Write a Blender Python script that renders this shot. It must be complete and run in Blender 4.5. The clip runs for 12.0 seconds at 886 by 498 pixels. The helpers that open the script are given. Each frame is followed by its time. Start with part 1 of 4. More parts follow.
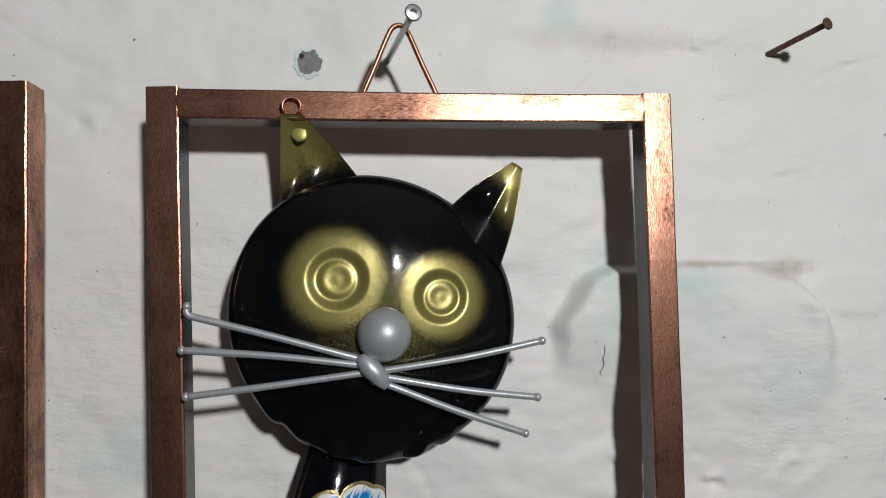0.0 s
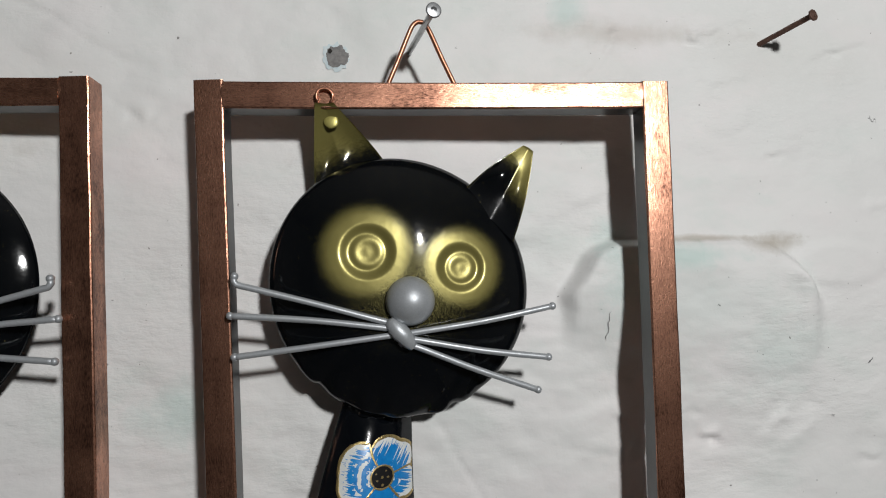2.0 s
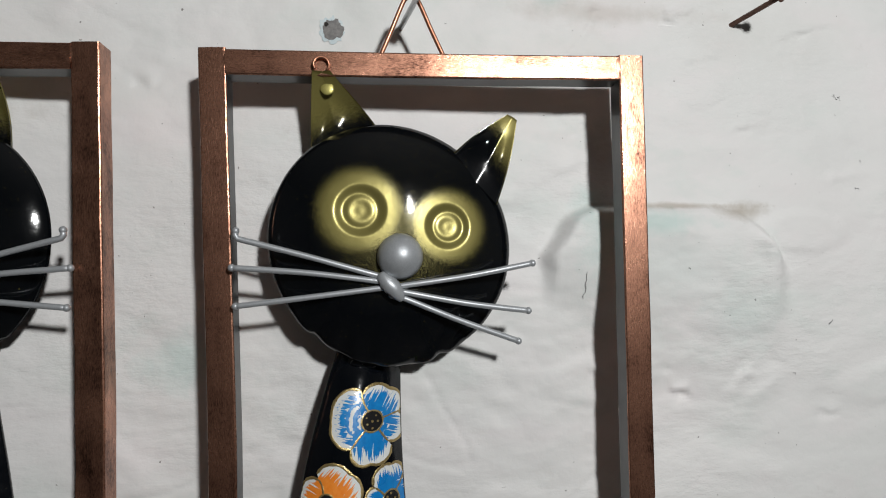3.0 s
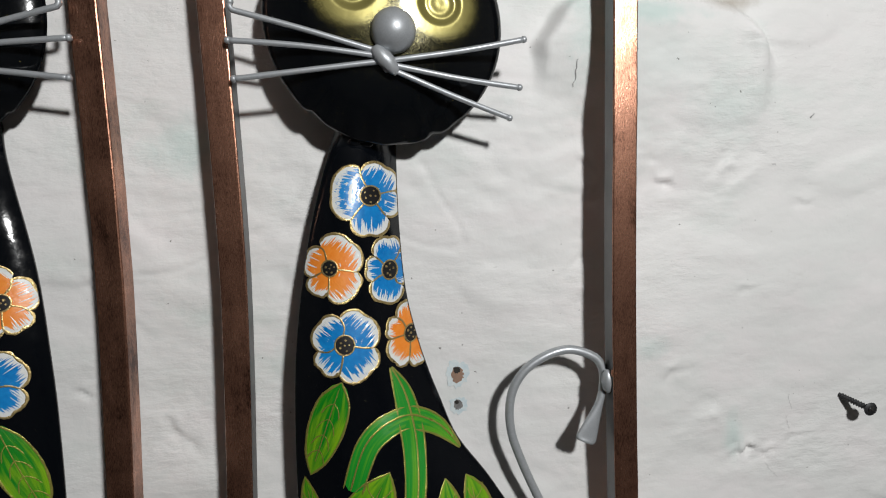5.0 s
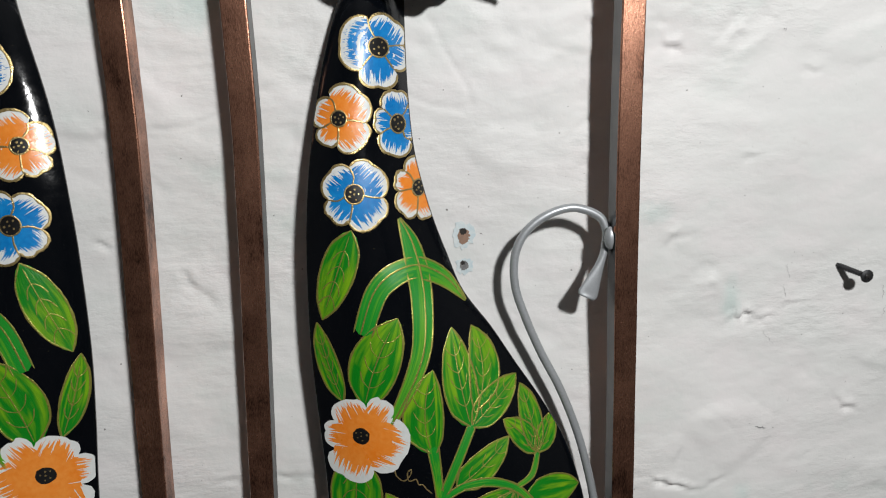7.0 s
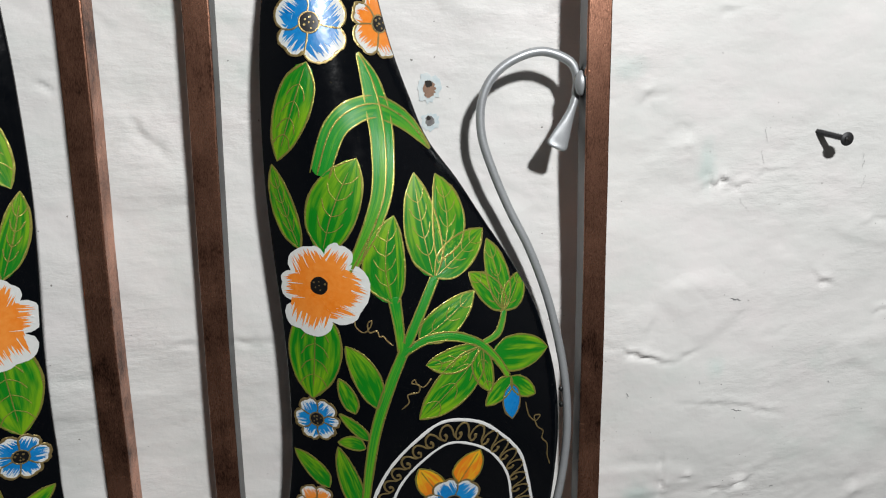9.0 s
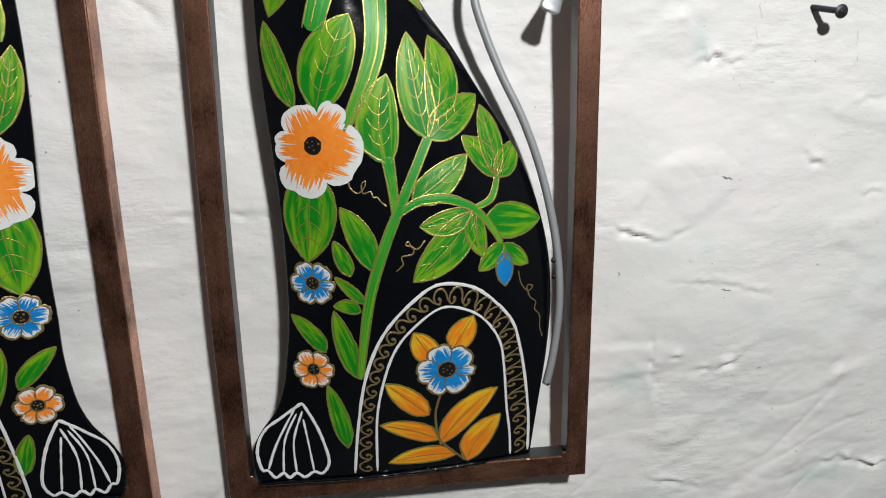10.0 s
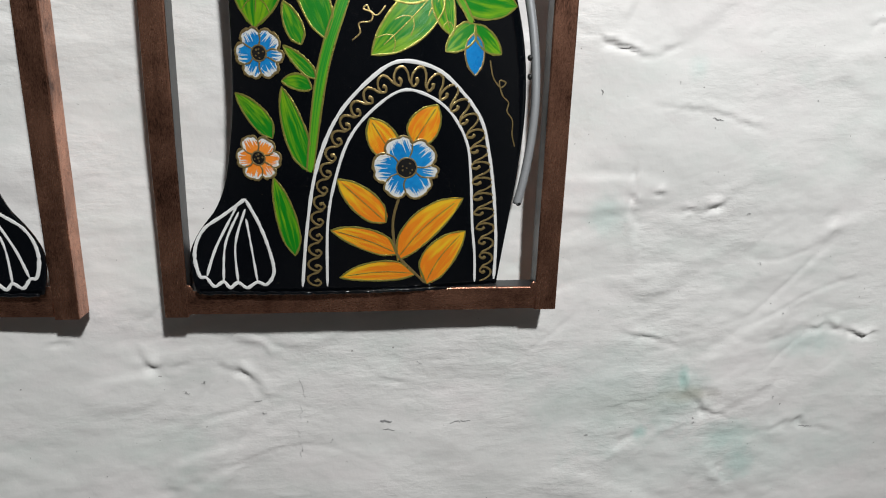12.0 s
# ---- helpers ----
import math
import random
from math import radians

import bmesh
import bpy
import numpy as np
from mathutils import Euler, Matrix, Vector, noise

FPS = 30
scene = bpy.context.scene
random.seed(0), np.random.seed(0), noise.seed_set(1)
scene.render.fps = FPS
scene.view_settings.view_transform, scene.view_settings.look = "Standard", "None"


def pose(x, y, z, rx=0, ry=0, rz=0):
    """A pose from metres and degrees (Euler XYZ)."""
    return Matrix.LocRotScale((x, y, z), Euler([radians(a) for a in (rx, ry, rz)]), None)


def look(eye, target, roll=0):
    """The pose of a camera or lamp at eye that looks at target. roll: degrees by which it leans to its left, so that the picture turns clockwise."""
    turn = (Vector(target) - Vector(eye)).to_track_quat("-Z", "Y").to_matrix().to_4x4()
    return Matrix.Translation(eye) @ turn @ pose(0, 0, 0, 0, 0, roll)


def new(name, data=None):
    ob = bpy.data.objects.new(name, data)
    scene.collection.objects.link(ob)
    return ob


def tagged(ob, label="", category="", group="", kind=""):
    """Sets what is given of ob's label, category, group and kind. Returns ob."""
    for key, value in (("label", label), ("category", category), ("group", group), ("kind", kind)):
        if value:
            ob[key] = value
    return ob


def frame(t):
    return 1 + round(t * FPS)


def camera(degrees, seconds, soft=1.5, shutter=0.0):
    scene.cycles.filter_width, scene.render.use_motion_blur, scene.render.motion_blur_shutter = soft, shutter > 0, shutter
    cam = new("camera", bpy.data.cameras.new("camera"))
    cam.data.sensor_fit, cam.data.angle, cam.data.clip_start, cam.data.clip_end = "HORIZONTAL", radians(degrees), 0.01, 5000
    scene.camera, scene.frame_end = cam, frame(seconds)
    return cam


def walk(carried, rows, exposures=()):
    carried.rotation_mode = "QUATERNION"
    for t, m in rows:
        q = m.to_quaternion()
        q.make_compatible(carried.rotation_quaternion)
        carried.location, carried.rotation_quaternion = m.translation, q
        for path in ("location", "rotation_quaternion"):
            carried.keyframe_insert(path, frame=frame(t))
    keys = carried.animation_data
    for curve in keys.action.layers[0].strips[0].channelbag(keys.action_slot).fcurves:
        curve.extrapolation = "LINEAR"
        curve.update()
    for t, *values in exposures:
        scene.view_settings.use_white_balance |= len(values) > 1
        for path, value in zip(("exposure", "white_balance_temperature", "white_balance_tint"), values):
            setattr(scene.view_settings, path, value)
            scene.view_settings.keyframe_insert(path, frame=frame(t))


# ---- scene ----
import collections
import itertools

cam = camera(69.4, 12.0, 1.1)
PATH = [
    (0, (-0.015, -0.014, 1.484), (0.159, 1.973, 1.628), -0.8),
    (0.5, (-0.013, -0.014, 1.475), (0.164, 1.974, 1.599), -1.2),
    (1, (-0.018, -0.022, 1.472), (0.151, 1.967, 1.583), -1.1),
    (1.5, (-0.02, -0.028, 1.474), (0.138, 1.963, 1.59), -1.2),
    (2, (-0.022, -0.036, 1.475), (0.133, 1.953, 1.604), -1.3),
    (2.5, (-0.024, -0.049, 1.481), (0.145, 1.939, 1.628), -1.1),
    (3, (-0.022, -0.052, 1.46), (0.159, 1.937, 1.573), -0.8),
    (3.5, (-0.019, -0.055, 1.441), (0.153, 1.937, 1.48), -0.9),
    (3.7, (-0.022, -0.055, 1.436), (0.154, 1.937, 1.454), -1.2),
    (5.3, (-0.024, -0.065, 1.4), (0.171, 1.914, 1.183), -1.3),
    (5.5, (-0.022, -0.066, 1.394), (0.172, 1.91, 1.16), -1.0),
    (6, (-0.022, -0.068, 1.379), (0.171, 1.903, 1.101), -0.8),
    (6.5, (-0.027, -0.073, 1.374), (0.156, 1.894, 1.061), -1.0),
    (6.7, (-0.026, -0.074, 1.374), (0.141, 1.891, 1.041), -1.1),
    (8.3, (-0.027, -0.066, 1.328), (0.158, 1.885, 0.93), -1.2),
    (8.5, (-0.024, -0.068, 1.324), (0.161, 1.882, 0.921), -1.0),
    (9, (-0.015, -0.073, 1.311), (0.18, 1.873, 0.893), -0.8),
    (9.5, (-0.016, -0.081, 1.29), (0.187, 1.857, 0.838), -0.6),
    (9.9, (-0.017, -0.081, 1.276), (0.185, 1.837, 0.746), -0.7),
    (10, (-0.015, -0.086, 1.266), (0.183, 1.838, 0.758), -1.0),
    (10.5, (-0.013, -0.092, 1.245), (0.186, 1.808, 0.652), -1.5),
    (11, (-0.012, -0.097, 1.229), (0.191, 1.784, 0.581), -1.5),
    (11.5, (-0.016, -0.098, 1.206), (0.197, 1.789, 0.58), 0.3),
    (12, (0.0, -0.082, 1.177), (0.217, 1.827, 0.624), 1.7),
]
EXPOSURE = [(0, -0.06), (3.5, 0.08), (6, 0.40), (8.5, 0.63), (11, 1.01), (12, 1.02)]
walk(cam, [(t, look(eye, target, roll)) for t, eye, target, roll in PATH], EXPOSURE)

# ---- light ----
world = bpy.data.worlds.new("room_air")
scene.world = world
world.use_nodes = True
world.node_tree.nodes["Background"].inputs[0].default_value = (0.9, 0.95, 1.0, 1)
world.node_tree.nodes["Background"].inputs[1].default_value = 0.013
# unseen bulb in mid-air near the wall, placed from shadow slopes and highlights
bulb = bpy.data.lights.new("near_bulb", "POINT")
bulb.energy, bulb.shadow_soft_size, bulb.color = 15.4, 0.026, (0.985, 0.987, 0.978)
new("near_bulb", bulb).matrix_world = pose(0.185, -0.44, 1.68)

MM = 0.001


# ---- materials ----
class Nodes:
    """A short hand for node materials."""

    def __init__(self, name):
        self.mat = bpy.data.materials.new(name)
        self.mat.use_nodes = True
        self.tree = self.mat.node_tree
        self.bsdf = self.tree.nodes["Principled BSDF"]

    def node(self, kind, **sockets):
        n = self.tree.nodes.new(kind)
        for key, value in sockets.items():
            self.plug(n, key, value)
        return n

    def plug(self, n, key, value):
        socket = n.inputs[int(key[1:])] if key[0] == "i" and key[1:].isdigit() else n.inputs[key.replace("_", " ")]
        if isinstance(value, bpy.types.NodeSocket):
            self.tree.links.new(value, socket)
        else:
            socket.default_value = value

    def coords(self, scale, kind="Object", offset=(0, 0, 0)):
        src = self.node("ShaderNodeTexCoord").outputs[kind]
        return self.node("ShaderNodeMapping", Vector=src, Scale=scale, Location=offset).outputs[0]

    def noise(self, vec, scale, detail=4.0, rough=0.55):
        return self.node("ShaderNodeTexNoise", Vector=vec, Scale=scale, Detail=detail, Roughness=rough).outputs[0]

    def ramp(self, fac, lo, hi, a=0.0, b=1.0):
        return self.node("ShaderNodeMapRange", Value=fac, i1=lo, i2=hi, i3=a, i4=b).outputs[0]

    def mix(self, fac, a, b):
        n = self.tree.nodes.new("ShaderNodeMix")
        n.data_type = "RGBA"
        for i, v in ((0, fac), (6, a), (7, b)):
            if isinstance(v, bpy.types.NodeSocket):
                self.tree.links.new(v, n.inputs[i])
            else:
                n.inputs[i].default_value = (*v, 1) if isinstance(v, tuple) else v
        return n.outputs[2]

    def math(self, op, a, b=0.0):
        n = self.tree.nodes.new("ShaderNodeMath")
        n.operation = op
        self.plug(n, "i0", a)
        self.plug(n, "i1", b)
        return n.outputs[0]

    def bump(self, height, strength, distance):
        n = self.node("ShaderNodeBump", Height=height, Strength=strength, Distance=distance)
        return n.outputs[0]

    def surface(self, colour, rough, metal=0.0, normal=None, coat=0.0):
        if isinstance(colour, tuple):
            colour = (*colour, 1)
        self.plug(self.bsdf, "Base_Color", colour)
        self.plug(self.bsdf, "Roughness", rough)
        self.plug(self.bsdf, "Metallic", metal)
        if normal:
            self.plug(self.bsdf, "Normal", normal)
        if coat:
            self.plug(self.bsdf, "Coat_Weight", coat)
            self.plug(self.bsdf, "Coat_Roughness", 0.1)
        return self.mat


def make_plaster():
    n = Nodes("limewashed_plaster")
    flat = n.coords((1, 1, 1))
    wide = n.coords((0.8, 1, 1.25))
    trowel = n.coords((1, 1, 2.1))
    tint = n.noise(wide, 7.0, 3.0)
    stain = n.noise(wide, 11.0, 5.0, 0.65)
    dirt = n.noise(flat, 26.0, 6.0, 0.7)
    speck = n.noise(flat, 420.0, 2.0, 0.5)
    col = n.mix(n.ramp(tint, 0.35, 0.68), (0.775, 0.768, 0.758), (0.735, 0.742, 0.728))
    wash = n.noise(wide, 24.0, 5.0, 0.62)
    col = n.mix(n.ramp(wash, 0.54, 0.74, 0.0, 0.7), col, (0.665, 0.715, 0.685))
    col = n.mix(n.ramp(wash, 0.30, 0.48, 0.7, 0.0), col, (0.80, 0.765, 0.765))
    col = n.mix(n.ramp(stain, 0.60, 0.80, 0.0, 0.5), col, (0.46, 0.62, 0.56))
    col = n.mix(n.ramp(dirt, 0.64, 0.86, 0.0, 0.5), col, (0.42, 0.39, 0.35))
    col = n.mix(n.ramp(speck, 0.755, 0.79, 0.0, 0.85), col, (0.16, 0.15, 0.14))
    # damp and rust stains with soft ragged edges, and faint brown washes above the crossbar that paint in trowel-line
    # shading
    ragged = n.noise(flat, 45.0, 6.0, 0.7)

    def spot(x, z, rx, rz):
        c = n.coords((1 / rx, 0, 1 / rz), "Object", (-x / rx, 0, -z / rz))
        r = n.node("ShaderNodeVectorMath", i0=c)
        r.operation = "LENGTH"
        return n.ramp(n.math("ADD", r.outputs["Value"], n.math("MULTIPLY", n.math("SUBTRACT", ragged, 0.5), 2.4)), 0.2, 1.25, 1.0, 0.0)
    teal, brown = (0.36, 0.60, 0.55), (0.30, 0.24, 0.16)
    for x, z, rx, rz, paint, most in ((0.073, 1.482, 0.012, 0.022, teal, 0.42), (0.055, 1.598, 0.007, 0.010, teal, 0.35), (0.10, 1.487, 0.03, 0.006, teal, 0.4), (0.172, 1.0, 0.02, 0.018, teal, 0.3), (0.20, 0.975, 0.02, 0.012, teal, 0.35), (0.13, 1.005, 0.05, 0.03, teal, 0.22), (-0.105, 1.43, 0.02, 0.012, teal, 0.35), (0.112, 1.4950, 0.036, 0.0016, brown, 0.5), (0.142, 1.4925, 0.014, 0.0045, brown, 0.55), (0.1030, 1.3299, 0.010, 0.006, teal, 0.25), (0.1485, 1.2850, 0.004, 0.012, teal, 0.14), (0.1720, 1.0120, 0.003, 0.008, teal, 0.6), (0.1490, 0.9812, 0.005, 0.004, teal, 0.6), (0.2143, 0.9568, 0.012, 0.010, teal, 0.35), (0.1160, 1.1071, 0.010, 0.012, teal, 0.3), (0.1570, 1.1796, 0.006, 0.006, teal, 0.25), (0.2420, 1.0319, 0.020, 0.008, teal, 0.3), (0.21, 0.962, 0.09, 0.022, teal, 0.16), (0.15, 1.000, 0.05, 0.012, brown, 0.12), (0.080, 1.5865, 0.035, 0.007, brown, 0.14), (0.150, 1.578, 0.05, 0.02, brown, 0.07), (0.06, 1.565, 0.05, 0.012, brown, 0.06), (0.10, 1.468, 0.04, 0.02, teal, 0.12), (0.140, 1.445, 0.02, 0.012, teal, 0.16), (0.147, 1.283, 0.005, 0.008, teal, 0.2), (0.09, 1.586, 0.05, 0.004, brown, 0.16), (0.178, 1.003, 0.02, 0.005, brown, 0.4)):
        col = n.mix(n.math("MULTIPLY", spot(x, z, rx, rz), most), col, paint)
    strokes = n.noise(trowel, 60.0, 6.0, 0.6)
    grains = n.noise(flat, 260.0, 5.0, 0.6)
    where = n.ramp(n.noise(wide, 15.0, 3.0), 0.42, 0.68, 0.03, 1.0)
    soft = n.noise(wide, 32.0, 3.0, 0.5)
    combed = n.noise(n.coords((0.16, 1, 1)), 330.0, 3.0, 0.55)
    fine = n.math("ADD", n.math("MULTIPLY", strokes, 1.15), n.math("MULTIPLY", combed, 0.26))
    height = n.math("ADD", n.math("MULTIPLY", fine, where), n.math("ADD", n.math("MULTIPLY", grains, 0.16), n.math("MULTIPLY", soft, 1.35)))
    return n.surface(col, n.ramp(dirt, 0.3, 0.7, 0.5, 0.7), 0.0, n.bump(height, 0.55, 0.0022))


def make_copper(name, stretch):
    n = Nodes(name)
    along = n.coords(stretch)
    flat = n.coords((1, 1, 1))
    grain = n.noise(along, 2800.0, 3.0, 0.65)
    blot = n.noise(along, 170.0, 5.0, 0.68)
    cloud = n.noise(flat, 38.0, 4.0, 0.62)
    pit = n.noise(flat, 1500.0, 2.0, 0.5)
    fac = n.math("ADD", n.math("MULTIPLY", grain, 0.48), n.math("ADD", n.math("MULTIPLY", blot, 0.34), n.math("MULTIPLY", cloud, 0.6)))
    col = n.mix(n.ramp(fac, 0.53, 0.88), (0.80, 0.40, 0.265), (0.055, 0.023, 0.015))
    col = n.mix(n.ramp(pit, 0.58, 0.70, 0.0, 0.6), col, (0.06, 0.028, 0.02))
    return n.surface(col, n.ramp(fac, 0.62, 1.0, 0.25, 0.42), 0.92, n.bump(n.math("ADD", grain, n.math("MULTIPLY", pit, 0.4)), 0.22, 0.0003))


def make_enamel():
    n = Nodes("black_enamel")
    flat = n.coords((1, 1, 1))
    speck = n.noise(flat, 900.0, 2.0)
    peel = n.noise(flat, 160.0, 3.0)
    col = n.mix(n.ramp(speck, 0.72, 0.8), (0.0022, 0.003, 0.0045), (0.05, 0.045, 0.025))
    orange_peel = n.noise(flat, 520.0, 2.0)
    return n.surface(col, n.ramp(peel, 0.3, 0.7, 0.07, 0.13), 0.0, n.bump(n.math("ADD", peel, n.math("MULTIPLY", orange_peel, 0.3)), 0.17, 0.0005))


def make_face():
    """Black enamel with gold sprayed over it, as thick as the attribute says."""
    n = Nodes("sprayed_enamel")
    flat = n.coords((1, 1, 1))
    amount = n.node("ShaderNodeAttribute")
    amount.attribute_name = "spray"
    dots = n.noise(flat, 3500.0, 2.0, 0.6)
    peel = n.noise(flat, 160.0, 3.0)
    dust = n.ramp(n.noise(flat, 1300.0, 2.0, 0.5), 0.735, 0.765, 0.0, 0.6)
    cover = n.ramp(n.math("ADD", amount.outputs["Fac"], n.math("MULTIPLY", n.math("SUBTRACT", dots, 0.5), 1.6)), 0.36, 0.82)
    cover = n.math("MAXIMUM", cover, dust)
    col = n.mix(cover, (0.0025, 0.0032, 0.0042), (0.31, 0.27, 0.085))
    return n.surface(col, n.ramp(cover, 0, 1, 0.09, 0.36), n.math("MULTIPLY", cover, 0.55), n.bump(n.math("ADD", peel, n.math("MULTIPLY", dots, 0.035)), 0.2, 0.0006), 0.25)


def make_leaf(name, dark, pale):
    n = Nodes(name)
    uv = n.coords((2.6, 4.2, 1), "UV")
    fine = n.coords((3.0, 26.0, 1), "UV")
    seed = n.node("ShaderNodeObjectInfo").outputs["Random"]
    place = n.node("ShaderNodeVectorMath", i0=uv, i1=(0, 0, 0))
    shift = n.node("ShaderNodeCombineXYZ", X=n.math("MULTIPLY", seed, 37.0), Y=n.math("MULTIPLY", seed, 11.0))
    n.tree.links.new(shift.outputs[0], place.inputs[1])
    brush = n.noise(place.outputs[0], 0.75, 2.0)
    bristle = n.noise(fine, 1.6, 2.0)
    split = n.node("ShaderNodeSeparateXYZ", Vector=n.node("ShaderNodeTexCoord").outputs["UV"])
    fac = n.math("ADD", n.math("MULTIPLY", split.outputs[0], 0.55), n.math("MULTIPLY", n.math("ABSOLUTE", split.outputs[1]), 0.22))
    fac = n.math("ADD", fac, n.math("ADD", n.math("MULTIPLY", n.math("SUBTRACT", brush, 0.5), 2.0), n.math("MULTIPLY", n.math("SUBTRACT", bristle, 0.5), 0.2)))
    col = n.mix(n.ramp(fac, 0.24, 0.74), dark, pale)
    return n.surface(col, 0.34, 0.0, n.bump(bristle, 0.3, 0.0004), 0.5)


def make_paint(name, colour, other, rough=0.3, metal=0.0, scale=500.0, coat=0.2, relief=0.15):
    n = Nodes(name)
    flat = n.coords((1, 1, 1))
    grain = n.noise(flat, scale, 3.0)
    blot = n.noise(flat, scale / 9, 3.0)
    col = n.mix(n.ramp(n.math("ADD", n.math("MULTIPLY", grain, 0.5), n.math("MULTIPLY", blot, 0.5)), 0.35, 0.65), colour, other)
    return n.surface(col, n.ramp(blot, 0.3, 0.7, rough - 0.05, rough + 0.08), metal, n.bump(grain, relief, 0.0004), coat)


PLASTER = make_plaster()
COPPER_UP = make_copper("brushed_copper_upright", (1, 1, 0.2))
COPPER_FLAT = make_copper("brushed_copper_level", (0.2, 1, 1))
COPPER_WIRE = make_paint("copper_wire", (0.52, 0.24, 0.15), (0.36, 0.15, 0.09), 0.33, 0.9, 700)
ENAMEL = make_enamel()
FACE = make_face()
GREEN = make_leaf("green_leaf_paint", (0.003, 0.21, 0.008), (0.19, 0.40, 0.008))
BLADE = make_leaf("blade_green_paint", (0.008, 0.27, 0.02), (0.14, 0.40, 0.015))
ORANGE = make_leaf("amber_leaf_paint", (0.80, 0.22, 0.012), (0.80, 0.50, 0.02))
BLUE = make_paint("blue_paint", (0.003, 0.17, 0.50), (0.008, 0.26, 0.64), 0.3, 0, 500, 0.5)
TANGERINE = make_paint("orange_paint", (0.85, 0.22, 0.016), (0.90, 0.31, 0.05), 0.3, 0, 500, 0.5)
PETAL = make_paint("petal_white", (0.78, 0.79, 0.77), (0.68, 0.71, 0.70), 0.3, 0, 500, 0.5)
WHITE = make_paint("white_liner", (0.80, 0.81, 0.80), (0.72, 0.73, 0.72), 0.4)
LEAF_GOLD = make_paint("olive_gold_liner", (0.46, 0.40, 0.10), (0.30, 0.30, 0.06), 0.30, 0.6, 1500, 0.3, 0.6)
GOLD = make_paint("gold_liner", (0.58, 0.44, 0.19), (0.40, 0.29, 0.12), 0.30, 0.75, 1500, 0.3, 0.6)
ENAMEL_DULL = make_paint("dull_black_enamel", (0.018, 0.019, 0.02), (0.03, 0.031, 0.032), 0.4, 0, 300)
GOLDEN = make_paint("gold_enamel", (0.47, 0.42, 0.13), (0.40, 0.36, 0.11), 0.3, 0.55, 1200)
BLACK = make_paint("black_paint", (0.006, 0.006, 0.007), (0.012, 0.012, 0.012), 0.35)
SILVER = make_paint("silver_paint", (0.47, 0.49, 0.51), (0.38, 0.40, 0.42), 0.40, 0.42, 1800, 0.1, 0.16)
STEEL = make_paint("galvanised_steel", (0.55, 0.56, 0.57), (0.36, 0.37, 0.38), 0.35, 0.9, 900, 0)
RUST = make_paint("rusty_steel", (0.16, 0.085, 0.06), (0.09, 0.05, 0.04), 0.6, 0.5, 900, 0)
DARK_STEEL = make_paint("black_phosphate_steel", (0.07, 0.072, 0.075), (0.04, 0.04, 0.042), 0.5, 0.7, 900, 0)
CHIP_BLUE = make_paint("old_blue_limewash", (0.47, 0.60, 0.66), (0.70, 0.75, 0.75), 0.8, 0, 420, 0)
CHIP_GREY = make_paint("bare_cement", (0.15, 0.15, 0.15), (0.30, 0.29, 0.28), 0.9, 0, 700, 0)
CHIP_BROWN = make_paint("bare_brick", (0.36, 0.22, 0.15), (0.24, 0.16, 0.12), 0.9, 0, 700, 0)
# near-black colour in place of the shade inside holes and slots
HOLE_SHADE = make_paint("hole_shade", (0.02, 0.018, 0.016), (0.04, 0.035, 0.03), 0.9, 0, 700, 0)
PENCIL = make_paint("grey_scuff", (0.18, 0.185, 0.19), (0.42, 0.42, 0.42), 0.8, 0, 1600, 0)
ROOM = make_paint("unseen_room_grey", (0.21, 0.205, 0.20), (0.17, 0.165, 0.16), 0.7, 0, 30, 0)
FLOOR = make_paint("unseen_floor_grey", (0.20, 0.19, 0.18), (0.14, 0.13, 0.13), 0.6, 0, 40, 0)


# ---- helpers for meshes ----
def spline(pts):
    """A smooth function through (x, value) pairs."""
    pts = sorted(pts)
    xs, ys = [p[0] for p in pts], [p[1] for p in pts]
    n = len(xs)
    ms = [(ys[min(i + 1, n - 1)] - ys[max(i - 1, 0)]) / (xs[min(i + 1, n - 1)] - xs[max(i - 1, 0)]) for i in range(n)]

    def f(x):
        x = min(max(x, xs[0]), xs[-1])
        i = 0
        while i < n - 2 and x > xs[i + 1]:
            i += 1
        h = xs[i + 1] - xs[i]
        t = (x - xs[i]) / h
        return (1 + 2 * t) * (1 - t) ** 2 * ys[i] + t * (1 - t) ** 2 * h * ms[i] + t * t * (3 - 2 * t) * ys[i + 1] + t * t * (t - 1) * h * ms[i + 1]
    return f


def smooth_path(pts, steps):
    """Catmull-Rom points along a polyline of tuples of any length."""
    pts = [np.array(p, float) for p in pts]
    out = []
    for i in range(len(pts) - 1):
        a, b, c, d = pts[max(i - 1, 0)], pts[i], pts[i + 1], pts[min(i + 2, len(pts) - 1)]
        for k in range(steps):
            t = k / steps
            out.append(0.5 * (2 * b + (c - a) * t + (2 * a - 5 * b + 4 * c - d) * t * t + (3 * b - a - 3 * c + d) * t ** 3))
    out.append(pts[-1])
    return out


def smoothstep(a, b, x):
    t = min(1.0, max(0.0, (x - a) / (b - a)))
    return t * t * (3 - 2 * t)


